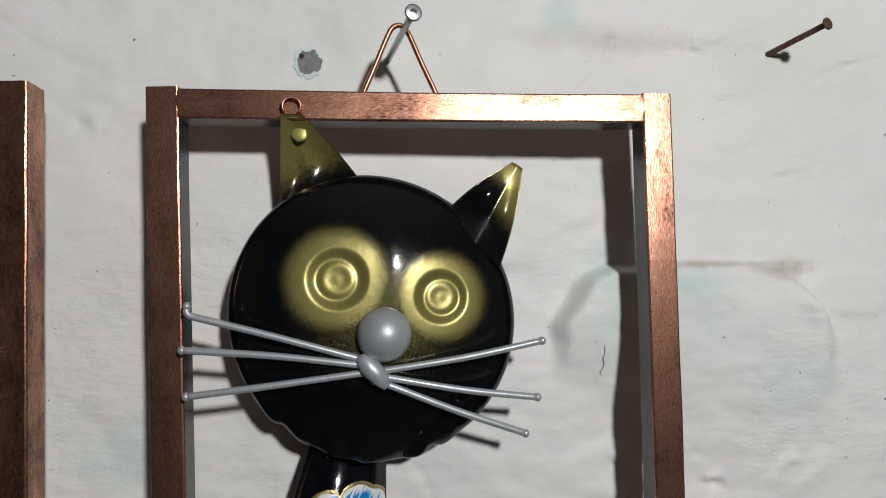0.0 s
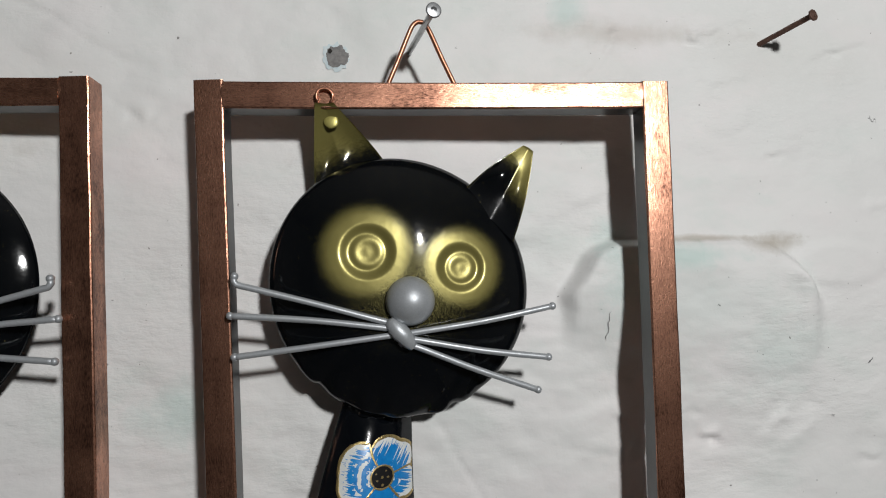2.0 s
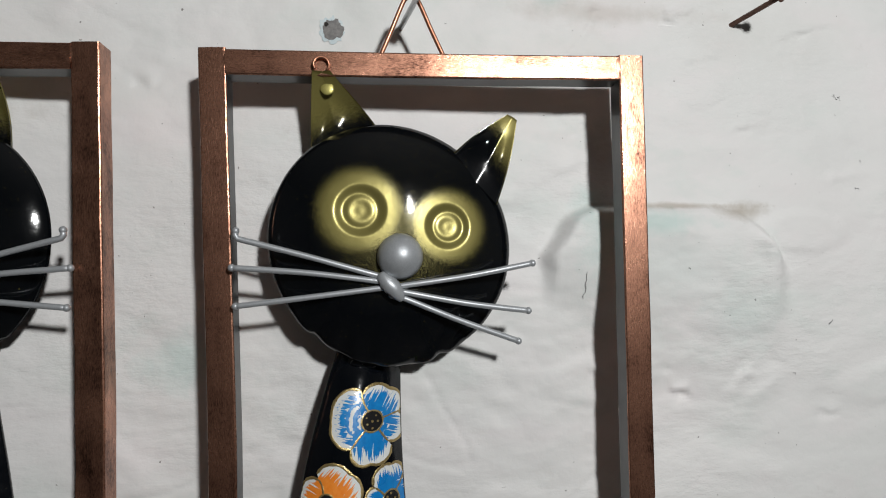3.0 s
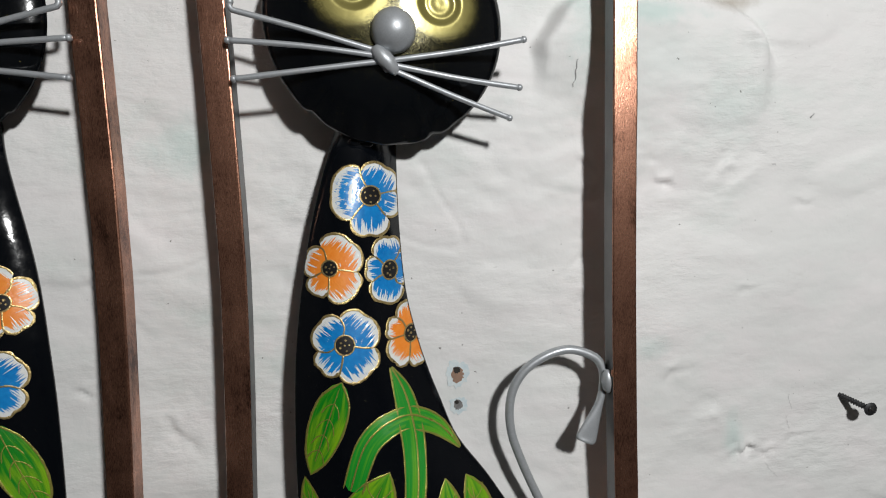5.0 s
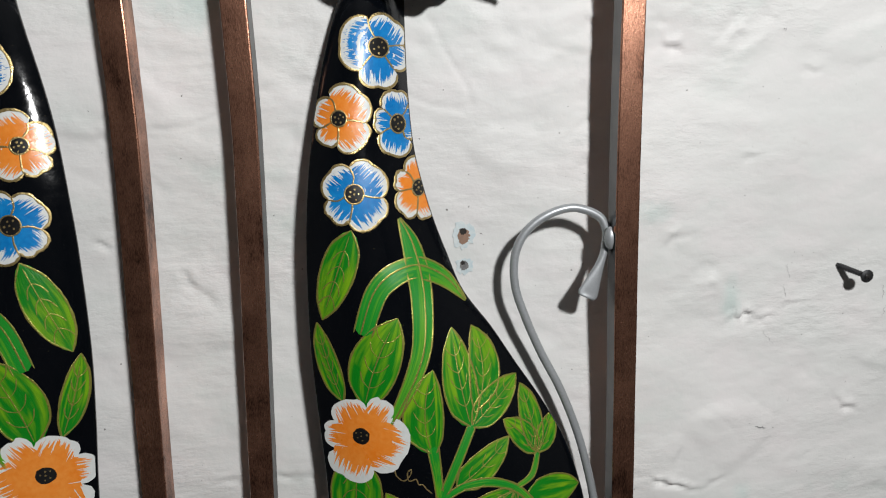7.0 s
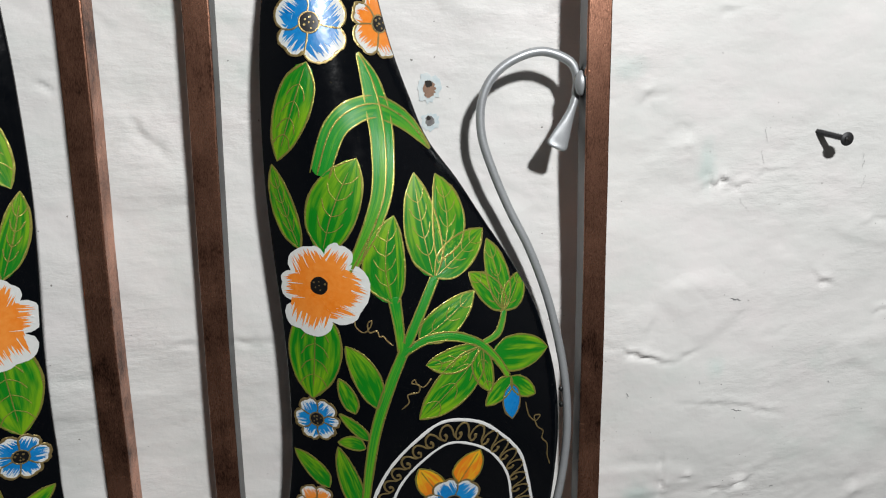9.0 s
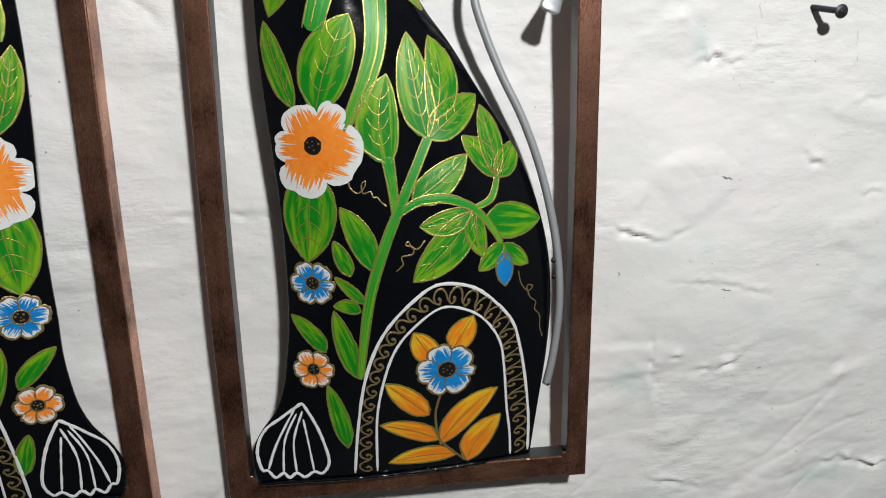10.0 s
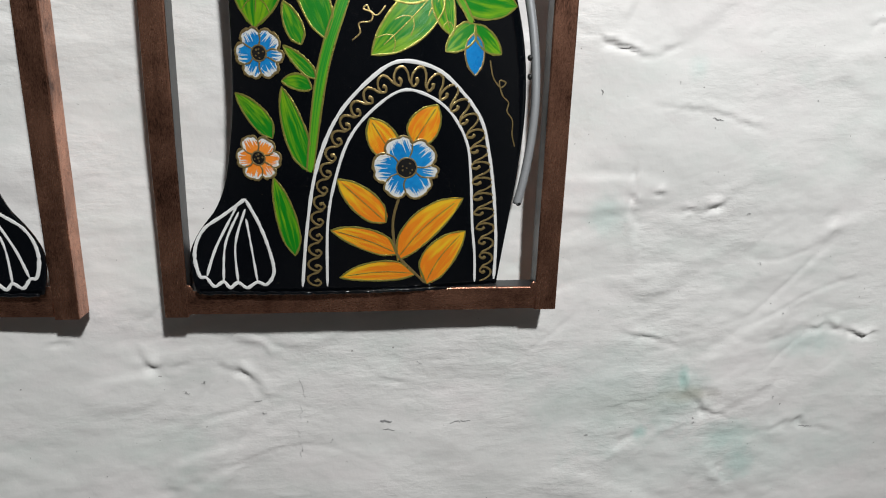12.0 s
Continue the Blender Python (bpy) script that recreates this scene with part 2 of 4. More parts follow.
class Shape:
    """Vertices in millimetres, faces with a material slot, and texture places."""

    def __init__(self):
        self.v, self.f, self.m, self.uv = [], [], [], {}

    def vert(self, p, uv=None):
        self.v.append(tuple(float(c) for c in p))
        if uv:
            self.uv[len(self.v) - 1] = uv
        return len(self.v) - 1

    def face(self, ids, slot=0):
        self.f.append(tuple(ids))
        self.m.append(slot)

    def grid(self, rows, slot=0, closed=False):
        for a, b in zip(rows, rows[1:]):
            n = len(a)
            for i in range(n if closed else n - 1):
                j = (i + 1) % n
                self.face((a[i], a[j], b[j], b[i]), slot)

    def tube(self, path, radius, sides=8, slot=0, caps=True):
        """A round rod along 3D points; radius is a number or one for each point."""
        path = [Vector(p) for p in path]
        rows = []
        side = None
        for i, p in enumerate(path):
            d = (path[min(i + 1, len(path) - 1)] - path[max(i - 1, 0)]).normalized()
            if side is None:
                side = d.orthogonal().normalized()
            side = (side - d * side.dot(d)).normalized()
            other = d.cross(side)
            r = radius[i] if isinstance(radius, (list, tuple)) else radius
            rows.append([self.vert(p + side * r * math.cos(2 * math.pi * k / sides) + other * r * math.sin(2 * math.pi * k / sides)) for k in range(sides)])
        self.grid(rows, slot, True)
        if caps:
            self.face(rows[0][::-1], slot)
            self.face(rows[-1], slot)
        return rows

    def ball(self, centre, r, nu=16, nv=10, slot=0, squash=(1, 1, 1)):
        c = Vector(centre)
        rows = []
        for j in range(1, nv):
            a = math.pi * j / nv
            rows.append([self.vert(c + Vector((r * squash[0] * math.sin(a) * math.cos(2 * math.pi * i / nu), r * squash[1] * math.sin(a) * math.sin(2 * math.pi * i / nu), r * squash[2] * math.cos(a)))) for i in range(nu)])
        top, low = self.vert(c + Vector((0, 0, r * squash[2]))), self.vert(c - Vector((0, 0, r * squash[2])))
        self.grid(rows, slot, True)
        for i in range(nu):
            self.face((top, rows[0][(i + 1) % nu], rows[0][i]), slot)
            self.face((low, rows[-1][i], rows[-1][(i + 1) % nu]), slot)

    def mesh(self, name, mats, side=1, smooth=True):
        me = bpy.data.meshes.new(name)
        faces = self.f if side > 0 else [f[::-1] for f in self.f]
        me.from_pydata([(side * x * MM, y * MM, z * MM) for x, y, z in self.v], [], faces)
        for m in mats:
            me.materials.append(m)
        me.polygons.foreach_set("material_index", self.m)
        if self.uv:
            layer = me.uv_layers.new(name="UVMap")
            for loop in me.loops:
                layer.data[loop.index].uv = self.uv.get(loop.vertex_index, (0.5, 0.0))
        me.polygons.foreach_set("use_smooth", [smooth] * len(me.polygons))
        me.update()
        return me


SWAY = [None]


def part(name, shape, mats, parent, label="", side=1, smooth=True):
    """One mesh object under a thing or a part. SWAY bends a hand-made figure sideways, as a function of its height."""
    if SWAY[0]:
        shape.v = [(x + SWAY[0](z), y, z) for x, y, z in shape.v]
    ob = new(name, shape.mesh(name, mats if isinstance(mats, list) else [mats], side, smooth))
    if parent:
        ob.parent = parent
    return tagged(ob, label) if label else ob


# ---- the wall and the unseen room added round it ----
# each: half width, depth (negative: a raised ridge), then points along it
CREASES_MIDDLE = (
    (0.0013, 0.003, (0.0967, 1.1951), (0.1121, 1.1890), (0.1285, 1.1848), (0.1465, 1.1897)),
    (0.0016, 0.0022, (0.1526, 1.1059), (0.1765, 1.1104), (0.1914, 1.1205)),
    (0.002, -0.0016, (0.1223, 1.2123), (0.1160, 1.1995)),
    (0.0015, 0.0012, (0.1337, 1.1608), (0.1603, 1.1583), (0.1830, 1.1517), (0.2062, 1.1499)),
    (0.003, -0.0024, (0.2209, 1.1765), (0.2438, 1.1794)),
    (0.004, -0.0026, (0.2295, 1.0903), (0.2445, 1.0986), (0.2702, 1.1041)),
    (0.0013, 0.0015, (0.2467, 1.2018), (0.2611, 1.2023)),
    (0.0014, 0.0028, (0.1292, 1.1307), (0.1296, 1.1147), (0.1364, 1.1132)),
    (0.0014, 0.003, (0.1396, 1.1175), (0.1461, 1.1162)),
    (0.0016, 0.0015, (0.1802, 1.1937), (0.1984, 1.1969)),
    (0.0025, -0.0018, (0.1155, 1.1187), (0.1310, 1.1022), (0.1366, 1.0744)))
CREASES_SCREW = (
    (0.0014, 0.0018, (0.2085, 1.2289), (0.2175, 1.2203), (0.2295, 1.2175)),
    (0.0018, 0.0011, (0.1073, 1.3100), (0.1181, 1.3173), (0.1325, 1.3210)),
    (0.0014, 0.001, (0.2338, 1.2480), (0.2540, 1.2541)),
    (0.003, -0.0018, (0.1248, 1.2923), (0.1365, 1.2937), (0.1447, 1.2861)),
    (0.0012, 0.0016, (0.1244, 1.2900), (0.1399, 1.2895)),
    (0.0012, 0.0026, (0.1476, 1.2813), (0.1500, 1.2719), (0.1580, 1.2743), (0.1640, 1.2714), (0.1691, 1.2731), (0.1770, 1.2717)),
    (0.0012, 0.0018, (0.1743, 1.2783), (0.1880, 1.2808), (0.2020, 1.2790)))
CREASES_LOW = (
    (0.0013, 0.0022, (0.1310, 1.0419), (0.1446, 1.0391), (0.1669, 1.0309)),
    (0.0014, 0.0026, (0.1717, 1.0167), (0.1758, 1.0001)),
    (0.0013, 0.0014, (0.1372, 1.0001), (0.1550, 0.9988)),
    (0.0016, 0.0024, (0.1763, 1.0042), (0.1862, 0.9912), (0.2032, 0.9881)),
    (0.0025, -0.0026, (0.1190, 0.9638), (0.1441, 0.9705), (0.1706, 0.9858)),
    (0.003, -0.0026, (0.1853, 0.9677), (0.1984, 0.9491), (0.2113, 0.9344)),
    (0.0014, 0.003, (0.2382, 1.0391), (0.2591, 1.0394), (0.2795, 1.0341), (0.2929, 1.0371)),
    (0.0015, 0.0012, (0.2239, 0.9771), (0.2469, 0.9810), (0.2799, 0.9700)))
CREASES_LEFT = (
    (0.0013, 0.003, (-0.1521, 1.0446), (-0.1403, 1.0439)),
    (0.0018, 0.002, (-0.1172, 1.0391), (-0.1083, 1.0301), (-0.0831, 1.0331)),
    (0.002, 0.002, (-0.0803, 1.0286), (-0.0666, 1.0227), (-0.0512, 1.0077)),
    (0.0016, -0.0018, (-0.0638, 1.0453), (-0.0517, 1.0372), (-0.0438, 1.0352)),
    (0.0014, 0.0013, (0.0017, 1.0213), (0.0203, 1.0161)),
    (0.0018, 0.0022, (-0.1333, 1.5534), (-0.1243, 1.5472), (-0.1043, 1.5499)),
    (0.0018, 0.002, (-0.1580, 1.3245), (-0.1490, 1.3218)),
    (0.002, 0.0016, (-0.1240, 1.3110), (-0.1070, 1.2935)),
    (0.0016, 0.0016, (-0.1220, 1.2060), (-0.0600, 1.2030)))
CREASES_HIGH = (
    (0.0014, 0.0025, (0.0976, 1.4184), (0.1067, 1.4204)),
    (0.0014, 0.002, (0.0652, 1.4201), (0.0755, 1.4175)),
    (0.0016, 0.0016, (0.1026, 1.4143), (0.1142, 1.4078), (0.1223, 1.4068)),
    (0.003, -0.0024, (0.1335, 1.4081), (0.1449, 1.4165), (0.1563, 1.4147), (0.1665, 1.4207)),
    (0.003, -0.002, (0.1398, 1.4025), (0.1528, 1.4085), (0.1627, 1.4067)),
    (0.0014, 0.001, (0.1474, 1.3544), (0.1609, 1.3568)),
    (0.0015, 0.0012, (0.1758, 1.3969), (0.1931, 1.3995)),
    (0.0025, -0.0018, (0.0975, 1.4006), (0.1206, 1.4021)),
    (0.0013, 0.0012, (0.1367, 1.5293), (0.1521, 1.5305)),
    (0.0025, -0.002, (0.1840, 1.5077), (0.2073, 1.5114)))
CREASES_TOP = (
    (0.0011, 0.0014, (0.0844, 1.5867), (0.1121, 1.5858), (0.1408, 1.5911)),
    (0.0011, 0.0013, (0.0870, 1.5832), (0.1119, 1.5834), (0.1349, 1.5882)),
    (0.0011, 0.0011, (0.0896, 1.5803), (0.1288, 1.5833)),
    (0.0022, 0.0024, (0.0560, 1.5872), (0.0800, 1.5862)),
    (0.0016, 0.0012, (0.1657, 1.5746), (0.1807, 1.5778), (0.1991, 1.5825)),
    (0.002, 0.0015, (0.1107, 1.5625), (0.1532, 1.5625)))
CELL = 0.02
CREASES = collections.defaultdict(list)
for w, d, *points in (*CREASES_MIDDLE, *CREASES_SCREW, *CREASES_LOW, *CREASES_LEFT, *CREASES_HIGH, *CREASES_TOP):
    lengths = [math.dist(a, b) for a, b in zip(points, points[1:])]
    done = 0.0
    for a, b, part_length in zip(points, points[1:], lengths):
        low, high = [int((min(p, q) - 0.013) // CELL) for p, q in zip(a, b)], [int((max(p, q) + 0.013) // CELL) for p, q in zip(a, b)]
        for cell in itertools.product(range(low[0], high[0] + 1), range(low[1], high[1] + 1)):
            CREASES[cell].append((a[0], a[1], b[0], b[1], w, d, done / sum(lengths), part_length / sum(lengths)))
        done += part_length


def wall_y(x, z):
    """The uneven face of the plaster, in metres."""
    y = 0.2213 + 0.049 * x + 0.022 * (z - 1.3)
    for cx, cz, rx, rz, d in ((0.010, 1.315, 0.055, 0.05, 0.0075), (0.165, 1.29, 0.07, 0.055, 0.0045), (0.112, 1.40, 0.035, 0.03, 0.004), (-0.03, 1.60, 0.08, 0.04, 0.0), (0.16, 1.15, 0.06, 0.04, -0.003), (-0.10, 1.25, 0.10, 0.40, 0.009), (-0.02, 1.03, 0.14, 0.08, 0.0025)):
        y += d * math.exp(-((x - cx) / rx) ** 2 - ((z - cz) / rz) ** 2)
    p = Vector((x, 0, z))
    rough = smoothstep(-0.25, 0.45, noise.noise(Vector((x * 8 + 3, 31, z * 8))))
    y += 0.0028 * noise.noise(p * 11) + 0.0009 * noise.noise(Vector((x * 27, 3, z * 34))) + (0.0002 + 0.0004 * rough) * noise.noise(Vector((x * 75 + 20 * z, 7, z * 105))) + 0.00022 * rough * noise.noise(Vector((x * 150, 17, z * 260)))
    # trowelled lumps and torn ridges
    r = noise.noise(Vector((x * 17 + 5, 9, z * 30)))
    y -= 0.0011 * smoothstep(0.25, 0.5, r)
    ridge = abs(noise.noise(Vector((x * 13 + 2, 4, z * 34 + 0.6 * math.sin(x * 40)))))
    mask = smoothstep(0.05, 0.4, noise.noise(Vector((x * 9, 21, z * 9 + 4))))
    y += 0.0005 * mask * (1 - smoothstep(0.0, 0.07, ridge))
    # an old thick patch beside the ornament, with a rounded upper edge
    top = 1.4945 - 0.35 * max(0.0, 0.070 - x) - 24.0 * max(0.0, x - 0.132) ** 2
    left = max(0.046, 0.058 - 0.6 * max(0.0, 1.492 - z)) + 0.002 * noise.noise(Vector((0, z * 90, 5)))
    patch = smoothstep(left, left + 0.008, x) * (1 - smoothstep(0.159, 0.168, x)) * (1 - smoothstep(top - 0.0035, top + 0.001, z)) * smoothstep(1.425 + 0.02 * smoothstep(0.09, 0.05, x), 1.478, z)
    y -= patch * (0.0088 - 0.0050 * smoothstep(0.070, 0.12, x) + 0.0026 * math.exp(-((x - 0.157) / 0.005) ** 2))
    # torn creases left by the trowel
    for x0, z0, x1, z1, w, d, start, share in CREASES.get((int(x // CELL), int(z // CELL)), ()):
        vx, vz = x1 - x0, z1 - z0
        q = vx * vx + vz * vz
        t = min(1.0, max(0.0, ((x - x0) * vx + (z - z0) * vz) / q))
        ends = math.hypot(x - x0 - t * vx, z - z0 - t * vz)
        off = ((x - x0) * vz - (z - z0) * vx) / math.sqrt(q) + 0.0035 * noise.noise(Vector((x * 55, z * 55, 8))) + 0.0026 * noise.noise(Vector((x * 170, z * 170, 2)))
        k = math.sin(math.pi * (0.04 + 0.92 * (start + share * t))) * math.exp(-(max(0.0, ends - abs(off)) / 0.003) ** 2)
        k *= 0.25 + 0.75 * smoothstep(-0.3, 0.3, noise.noise(Vector((x * 95, 12, z * 95))))
        # a lip above a shallow groove
        y += (0.85 if d > 0 else 0.38) * d * k * (math.exp(-(off / w) ** 2) - 0.6 * math.exp(-((off + 1.9 * w) / (1.6 * w)) ** 2))
    return y


def axis(fine_a, fine_b, step, low, high):
    vals = list(np.arange(fine_a, fine_b + step / 2, step))
    while vals[0] > low:
        vals.insert(0, max(low, vals[0] - (vals[1] - vals[0]) * 1.35))
    while vals[-1] < high:
        vals.append(min(high, vals[-1] + (vals[-1] - vals[-2]) * 1.35))
    return vals


def build_wall():
    xs, zs = axis(-0.28, 0.31, 0.0014, -1.6, 1.6), axis(0.91, 1.63, 0.0014, 0.0, 2.6)
    s = Shape()
    rows = [[s.vert((x / MM, wall_y(x, z) / MM, z / MM)) for x in xs] for z in zs]
    s.grid(rows)
    back = [s.vert((x / MM, 400, z / MM)) for x, z in ((-1.6, 0), (1.6, 0), (1.6, 2.6), (-1.6, 2.6))]
    s.face(back[::-1])
    s.face([r[0] for r in rows] + [back[3], back[0]])
    s.face([back[1], back[2]] + [r[-1] for r in reversed(rows)])
    s.face(rows[-1] + [back[2], back[3]])
    s.face([back[0], back[1]] + rows[0][::-1])
    ob = new("wall_north", s.mesh("wall_north", [PLASTER]))
    return tagged(ob, "uneven off-white limewashed plaster wall with faint green stains", "wall", kind="structure")


def build_box(name, lo, hi, mat, label, category):
    s = Shape()
    ids = [s.vert([(lo, hi)[(i >> k) & 1][k] / MM for k in range(3)]) for i in range(8)]
    for f in ((0, 2, 3, 1), (4, 5, 7, 6), (0, 1, 5, 4), (2, 6, 7, 3), (0, 4, 6, 2), (1, 3, 7, 5)):
        s.face([ids[i] for i in f])
    tagged(new(name, s.mesh(name, [mat], smooth=False)), label, category, kind="structure")


WALL = build_wall()
# unseen plain enclosure, added; its grey tone sets how much light bounces back
build_box("wall_south", (-1.6, -2.9, 0), (1.6, -2.8, 2.6), ROOM, "unseen plain wall added to close the room", "wall")
build_box("wall_west", (-1.7, -2.9, 0), (-1.6, 0.4, 2.6), ROOM, "unseen plain side wall added to close the room", "wall")
build_box("wall_east", (1.6, -2.9, 0), (1.7, 0.4, 2.6), ROOM, "unseen plain side wall added to close the room", "wall")
build_box("floor", (-1.7, -2.9, -0.1), (1.7, 0.4, 0), FLOOR, "unseen plain grey floor added to close the room", "floor")
build_box("ceiling", (-1.7, -2.9, 2.6), (1.7, 0.4, 2.7), ROOM, "unseen plain ceiling added to close the room", "ceiling")


# ---- the framed metal ornaments ----
left_edge = spline([(-112, -36), (-140, -44), (-160, -49), (-182, -53), (-207, -56), (-230, -57.5), (-270, -58), (-300, -56.5), (-336, -54), (-370, -53.3), (-396, -54.3), (-410, -56), (-425, -58.5), (-433, -61), (-440, -64.5), (-446, -69.3), (-452, -73.2), (-459, -76), (-468, -76), (-477, -74.5)])
right_edge = spline([(-112, -11.7), (-143, -11.9), (-166, -11.3), (-189, -9.4), (-207, -5.5), (-221, -1.4), (-234, 3.3), (-253, 11), (-271, 24), (-289, 35.5), (-308, 48), (-327, 58.5), (-349, 66.3), (-370, 70.8), (-393, 72.3), (-419, 70.7), (-443, 67.6), (-459, 65.4), (-477, 63)])
rim = spline([(-112, 26), (-126, 18.5), (-145, 14), (-175, 10.8), (-213, 6.5), (-313, 3.5), (-403, 2), (-477, 1.5)])
bulge = spline([(-112, 6), (-145, 9), (-213, 11), (-313, 16), (-373, 17.5), (-423, 12), (-477, 4)])


def body_y(x, z):
    """The face of the domed body sheet."""
    a, b = max(left_edge(z), -58), right_edge(z)
    u = max(-1.0, min(1.0, (2 * x - a - b) / (b - a)))
    return rim(z) + 4.5 * u - bulge(z) * (1 - u * u)


def lay(p, lift):
    """A point of the painting, lifted off the body sheet and kept inside its edge."""
    x, z = p[0], max(p[1], -476.5)
    x = min(max(x, left_edge(z) + 0.4), right_edge(z) - 0.4)
    return (x, body_y(x, z) - lift, z)


def stroke(s, pts, width, lift, slot, steps=6, wobble=0.0, taper=True):
    """A brushed line with a raised back. width: half width, or one for each point."""
    n = len(pts)
    ws = width if isinstance(width, list) else [width] * n
    path = smooth_path([(p[0], p[1], w) for p, w in zip(pts, ws)], steps)
    rows = []
    for i, p in enumerate(path):
        d = path[min(i + 1, len(path) - 1)][:2] - path[max(i - 1, 0)][:2]
        d = d / (np.linalg.norm(d) + 1e-9)
        q = np.array((-d[1], d[0]))
        w = max(0.05, p[2]) * (1 + wobble * noise.noise(Vector((p[0] * 0.9, p[1] * 0.9, 3))))
        if taper and (i == 0 or i == len(path) - 1):
            w *= 0.45
        u = i / (len(path) - 1)
        rows.append([s.vert(lay(p[:2] - q * w, lift), (u, -1)), s.vert(lay(p[:2], lift + min(0.35, 0.4 * w)), (u, 0)), s.vert(lay(p[:2] + q * w, lift), (u, 1))])
    s.grid(rows, slot)


def build_body(root, side):
    s = Shape()
    zs = list(np.linspace(-112, -477, 130))
    front, back = [], []
    for z in zs:
        a, b = left_edge(z), right_edge(z)
        xs = [a + (b - a) * (0.5 - 0.5 * math.cos(math.pi * i / 36)) for i in range(37)]
        front.append([s.vert((x, body_y(x, z) + (0.5 if i in (0, 36) else 0), z)) for i, x in enumerate(xs)])
        back.append([s.vert((x, body_y(x, z) + 1.2, z)) for x in xs])
    for rows in (front,):
        for a, b in zip(rows, rows[1:]):
            for i in range(36):
                s.face((a[i], b[i], b[i + 1], a[i + 1]))
    for a, b in zip(back, back[1:]):
        for i in range(36):
            s.face((a[i], a[i + 1], b[i + 1], b[i]))
    for i in range(len(zs) - 1):
        s.face((front[i][0], back[i][0], back[i + 1][0], front[i + 1][0]))
        s.face((front[i][36], front[i + 1][36], back[i + 1][36], back[i][36]))
    for i in range(36):
        s.face((front[0][i], front[0][i + 1], back[0][i + 1], back[0][i]))
        s.face((front[-1][i + 1], front[-1][i], back[-1][i], back[-1][i + 1]))
    return part("body_panel", s, ENAMEL, root, "domed sheet-metal body in glossy black enamel", side)


def paint_body(body, side, seed, shift=(0.0, 0.0), foot=0.0, arch=0.0):
    rng = random.Random(seed)
    move = np.array(shift)

    def leaf(base, tip, right, left, paint="GREEN", veins=4, name="painted_leaf"):
        """A leaf from base to tip with half widths to its right and left, outlined in gold."""
        s = Shape()
        b, t = np.array(base, float) + move * (paint == "GREEN"), np.array(tip, float) + move * (paint == "GREEN")
        d = t - b
        length = np.linalg.norm(d)
        d /= length
        q = np.array((-d[1], d[0]))
        n, half = 18, 5
        top = rng.uniform(0.40, 0.48)
        prof = lambda u: max(0.0, math.sin(math.pi * u ** (math.log(0.5) / math.log(top)))) ** 0.66
        rows, line_l, line_r = [], [], []
        for i in range(n + 1):
            u = i / n
            w = prof(u)
            row = []
            for k in range(-half, half + 1):
                v = k / half
                off = v * (left if v > 0 else right) * w
                p = b + d * length * u + q * off
                row.append(s.vert(lay(p, 0.22), (u, v)))
            rows.append(row)
            line_l.append(b + d * length * u + q * (left * w))
            line_r.append(b + d * length * u - q * (right * w))
        s.grid(rows, 0)
        stroke(s, line_l[::3], 0.40, 0.26, 1, 3, 0.7)
        stroke(s, line_r[::3], 0.40, 0.26, 1, 3, 0.7)
        if paint == "ORANGE":
            mid = lambda u: b + d * length * u + q * ((left - right) * 0.4 * prof(u))
            stroke(s, [mid(0.05), mid(0.35), mid(0.62), mid(0.9)], 0.22, 0.26, 1, 4, 0.5)
        if veins:
            c = (left - right) * 0.42
            rib = lambda u: b + d * length * u + q * (c * prof(u))
            stroke(s, [rib(0.06), rib(0.35), rib(0.62), rib(0.85)], 0.22, 0.26, 1, 4, 0.5)
            for k in range(veins):
                u = 0.22 + 0.5 * k / max(1, veins - 1)
                for g, w in ((1, left - c), (-1, right + c)):
                    if w > 2.2:
                        o = rib(u)
                        stroke(s, [o, o + d * 0.05 * length + q * g * w * 0.32, o + d * 0.14 * length + q * g * w * 0.52], [0.22, 0.2, 0.28], 0.26, 1, 3, 0.5)
        mats = {"GREEN": GREEN, "ORANGE": ORANGE, "BLUE": BLUE}[paint]
        part(name, s, [mats, GOLD if paint == "BLUE" else LEAF_GOLD], body, {"GREEN": "", "ORANGE": "amber painted leaf", "BLUE": "blue painted bud"}[paint], side)

    def ribbon(pts, width, name="painted_stem", mats=None, lines=True, label=""):
        s = Shape()
        pts = [np.array(p, float) + move for p in pts]
        stroke(s, pts, width, 0.2, 0, 6, 0.1)
        if lines:
            ws = width if isinstance(width, list) else [width] * len(pts)
            p2 = [np.array(p, float) for p in pts]
            for g in (-1, 0.25, 1) if "blade" in name else (-1, 1):
                edge = []
                for i, p in enumerate(p2):
                    d = p2[min(i + 1, len(p2) - 1)] - p2[max(i - 1, 0)]
                    d /= np.linalg.norm(d)
                    edge.append(p + np.array((-d[1], d[0])) * ws[i] * g)
                stroke(s, edge, 0.36, 0.5 if g == 0.25 else 0.3, 1, 6, 0.5)
        part(name, s, mats or [BLADE, LEAF_GOLD], body, label, side)

    def line(pts, width, mat, name, label="", steps=6, wobble=0.35):
        s = Shape()
        if "toe" in name or "foot" in name:
            pts = [(p[0] + foot, p[1]) for p in pts]
        stroke(s, pts, width, 0.22, 0, steps, wobble)
        part(name, s, mat, body, label, side)

    def flower(centre, r, petals, colour, outline=True, tall=1.0, core=3.9, reaches=None, name="painted_flower", dots=6):
        """Petals given by the angles of their gaps, in degrees, with white rims, brushed colour, a black core and gold liner."""
        s = Shape()
        raised = lambda p, up: lay(p, up + 0.28)
        c = np.array(centre, float) + move * (name == "painted_flower")
        gaps = sorted(a % 360 for a in petals)
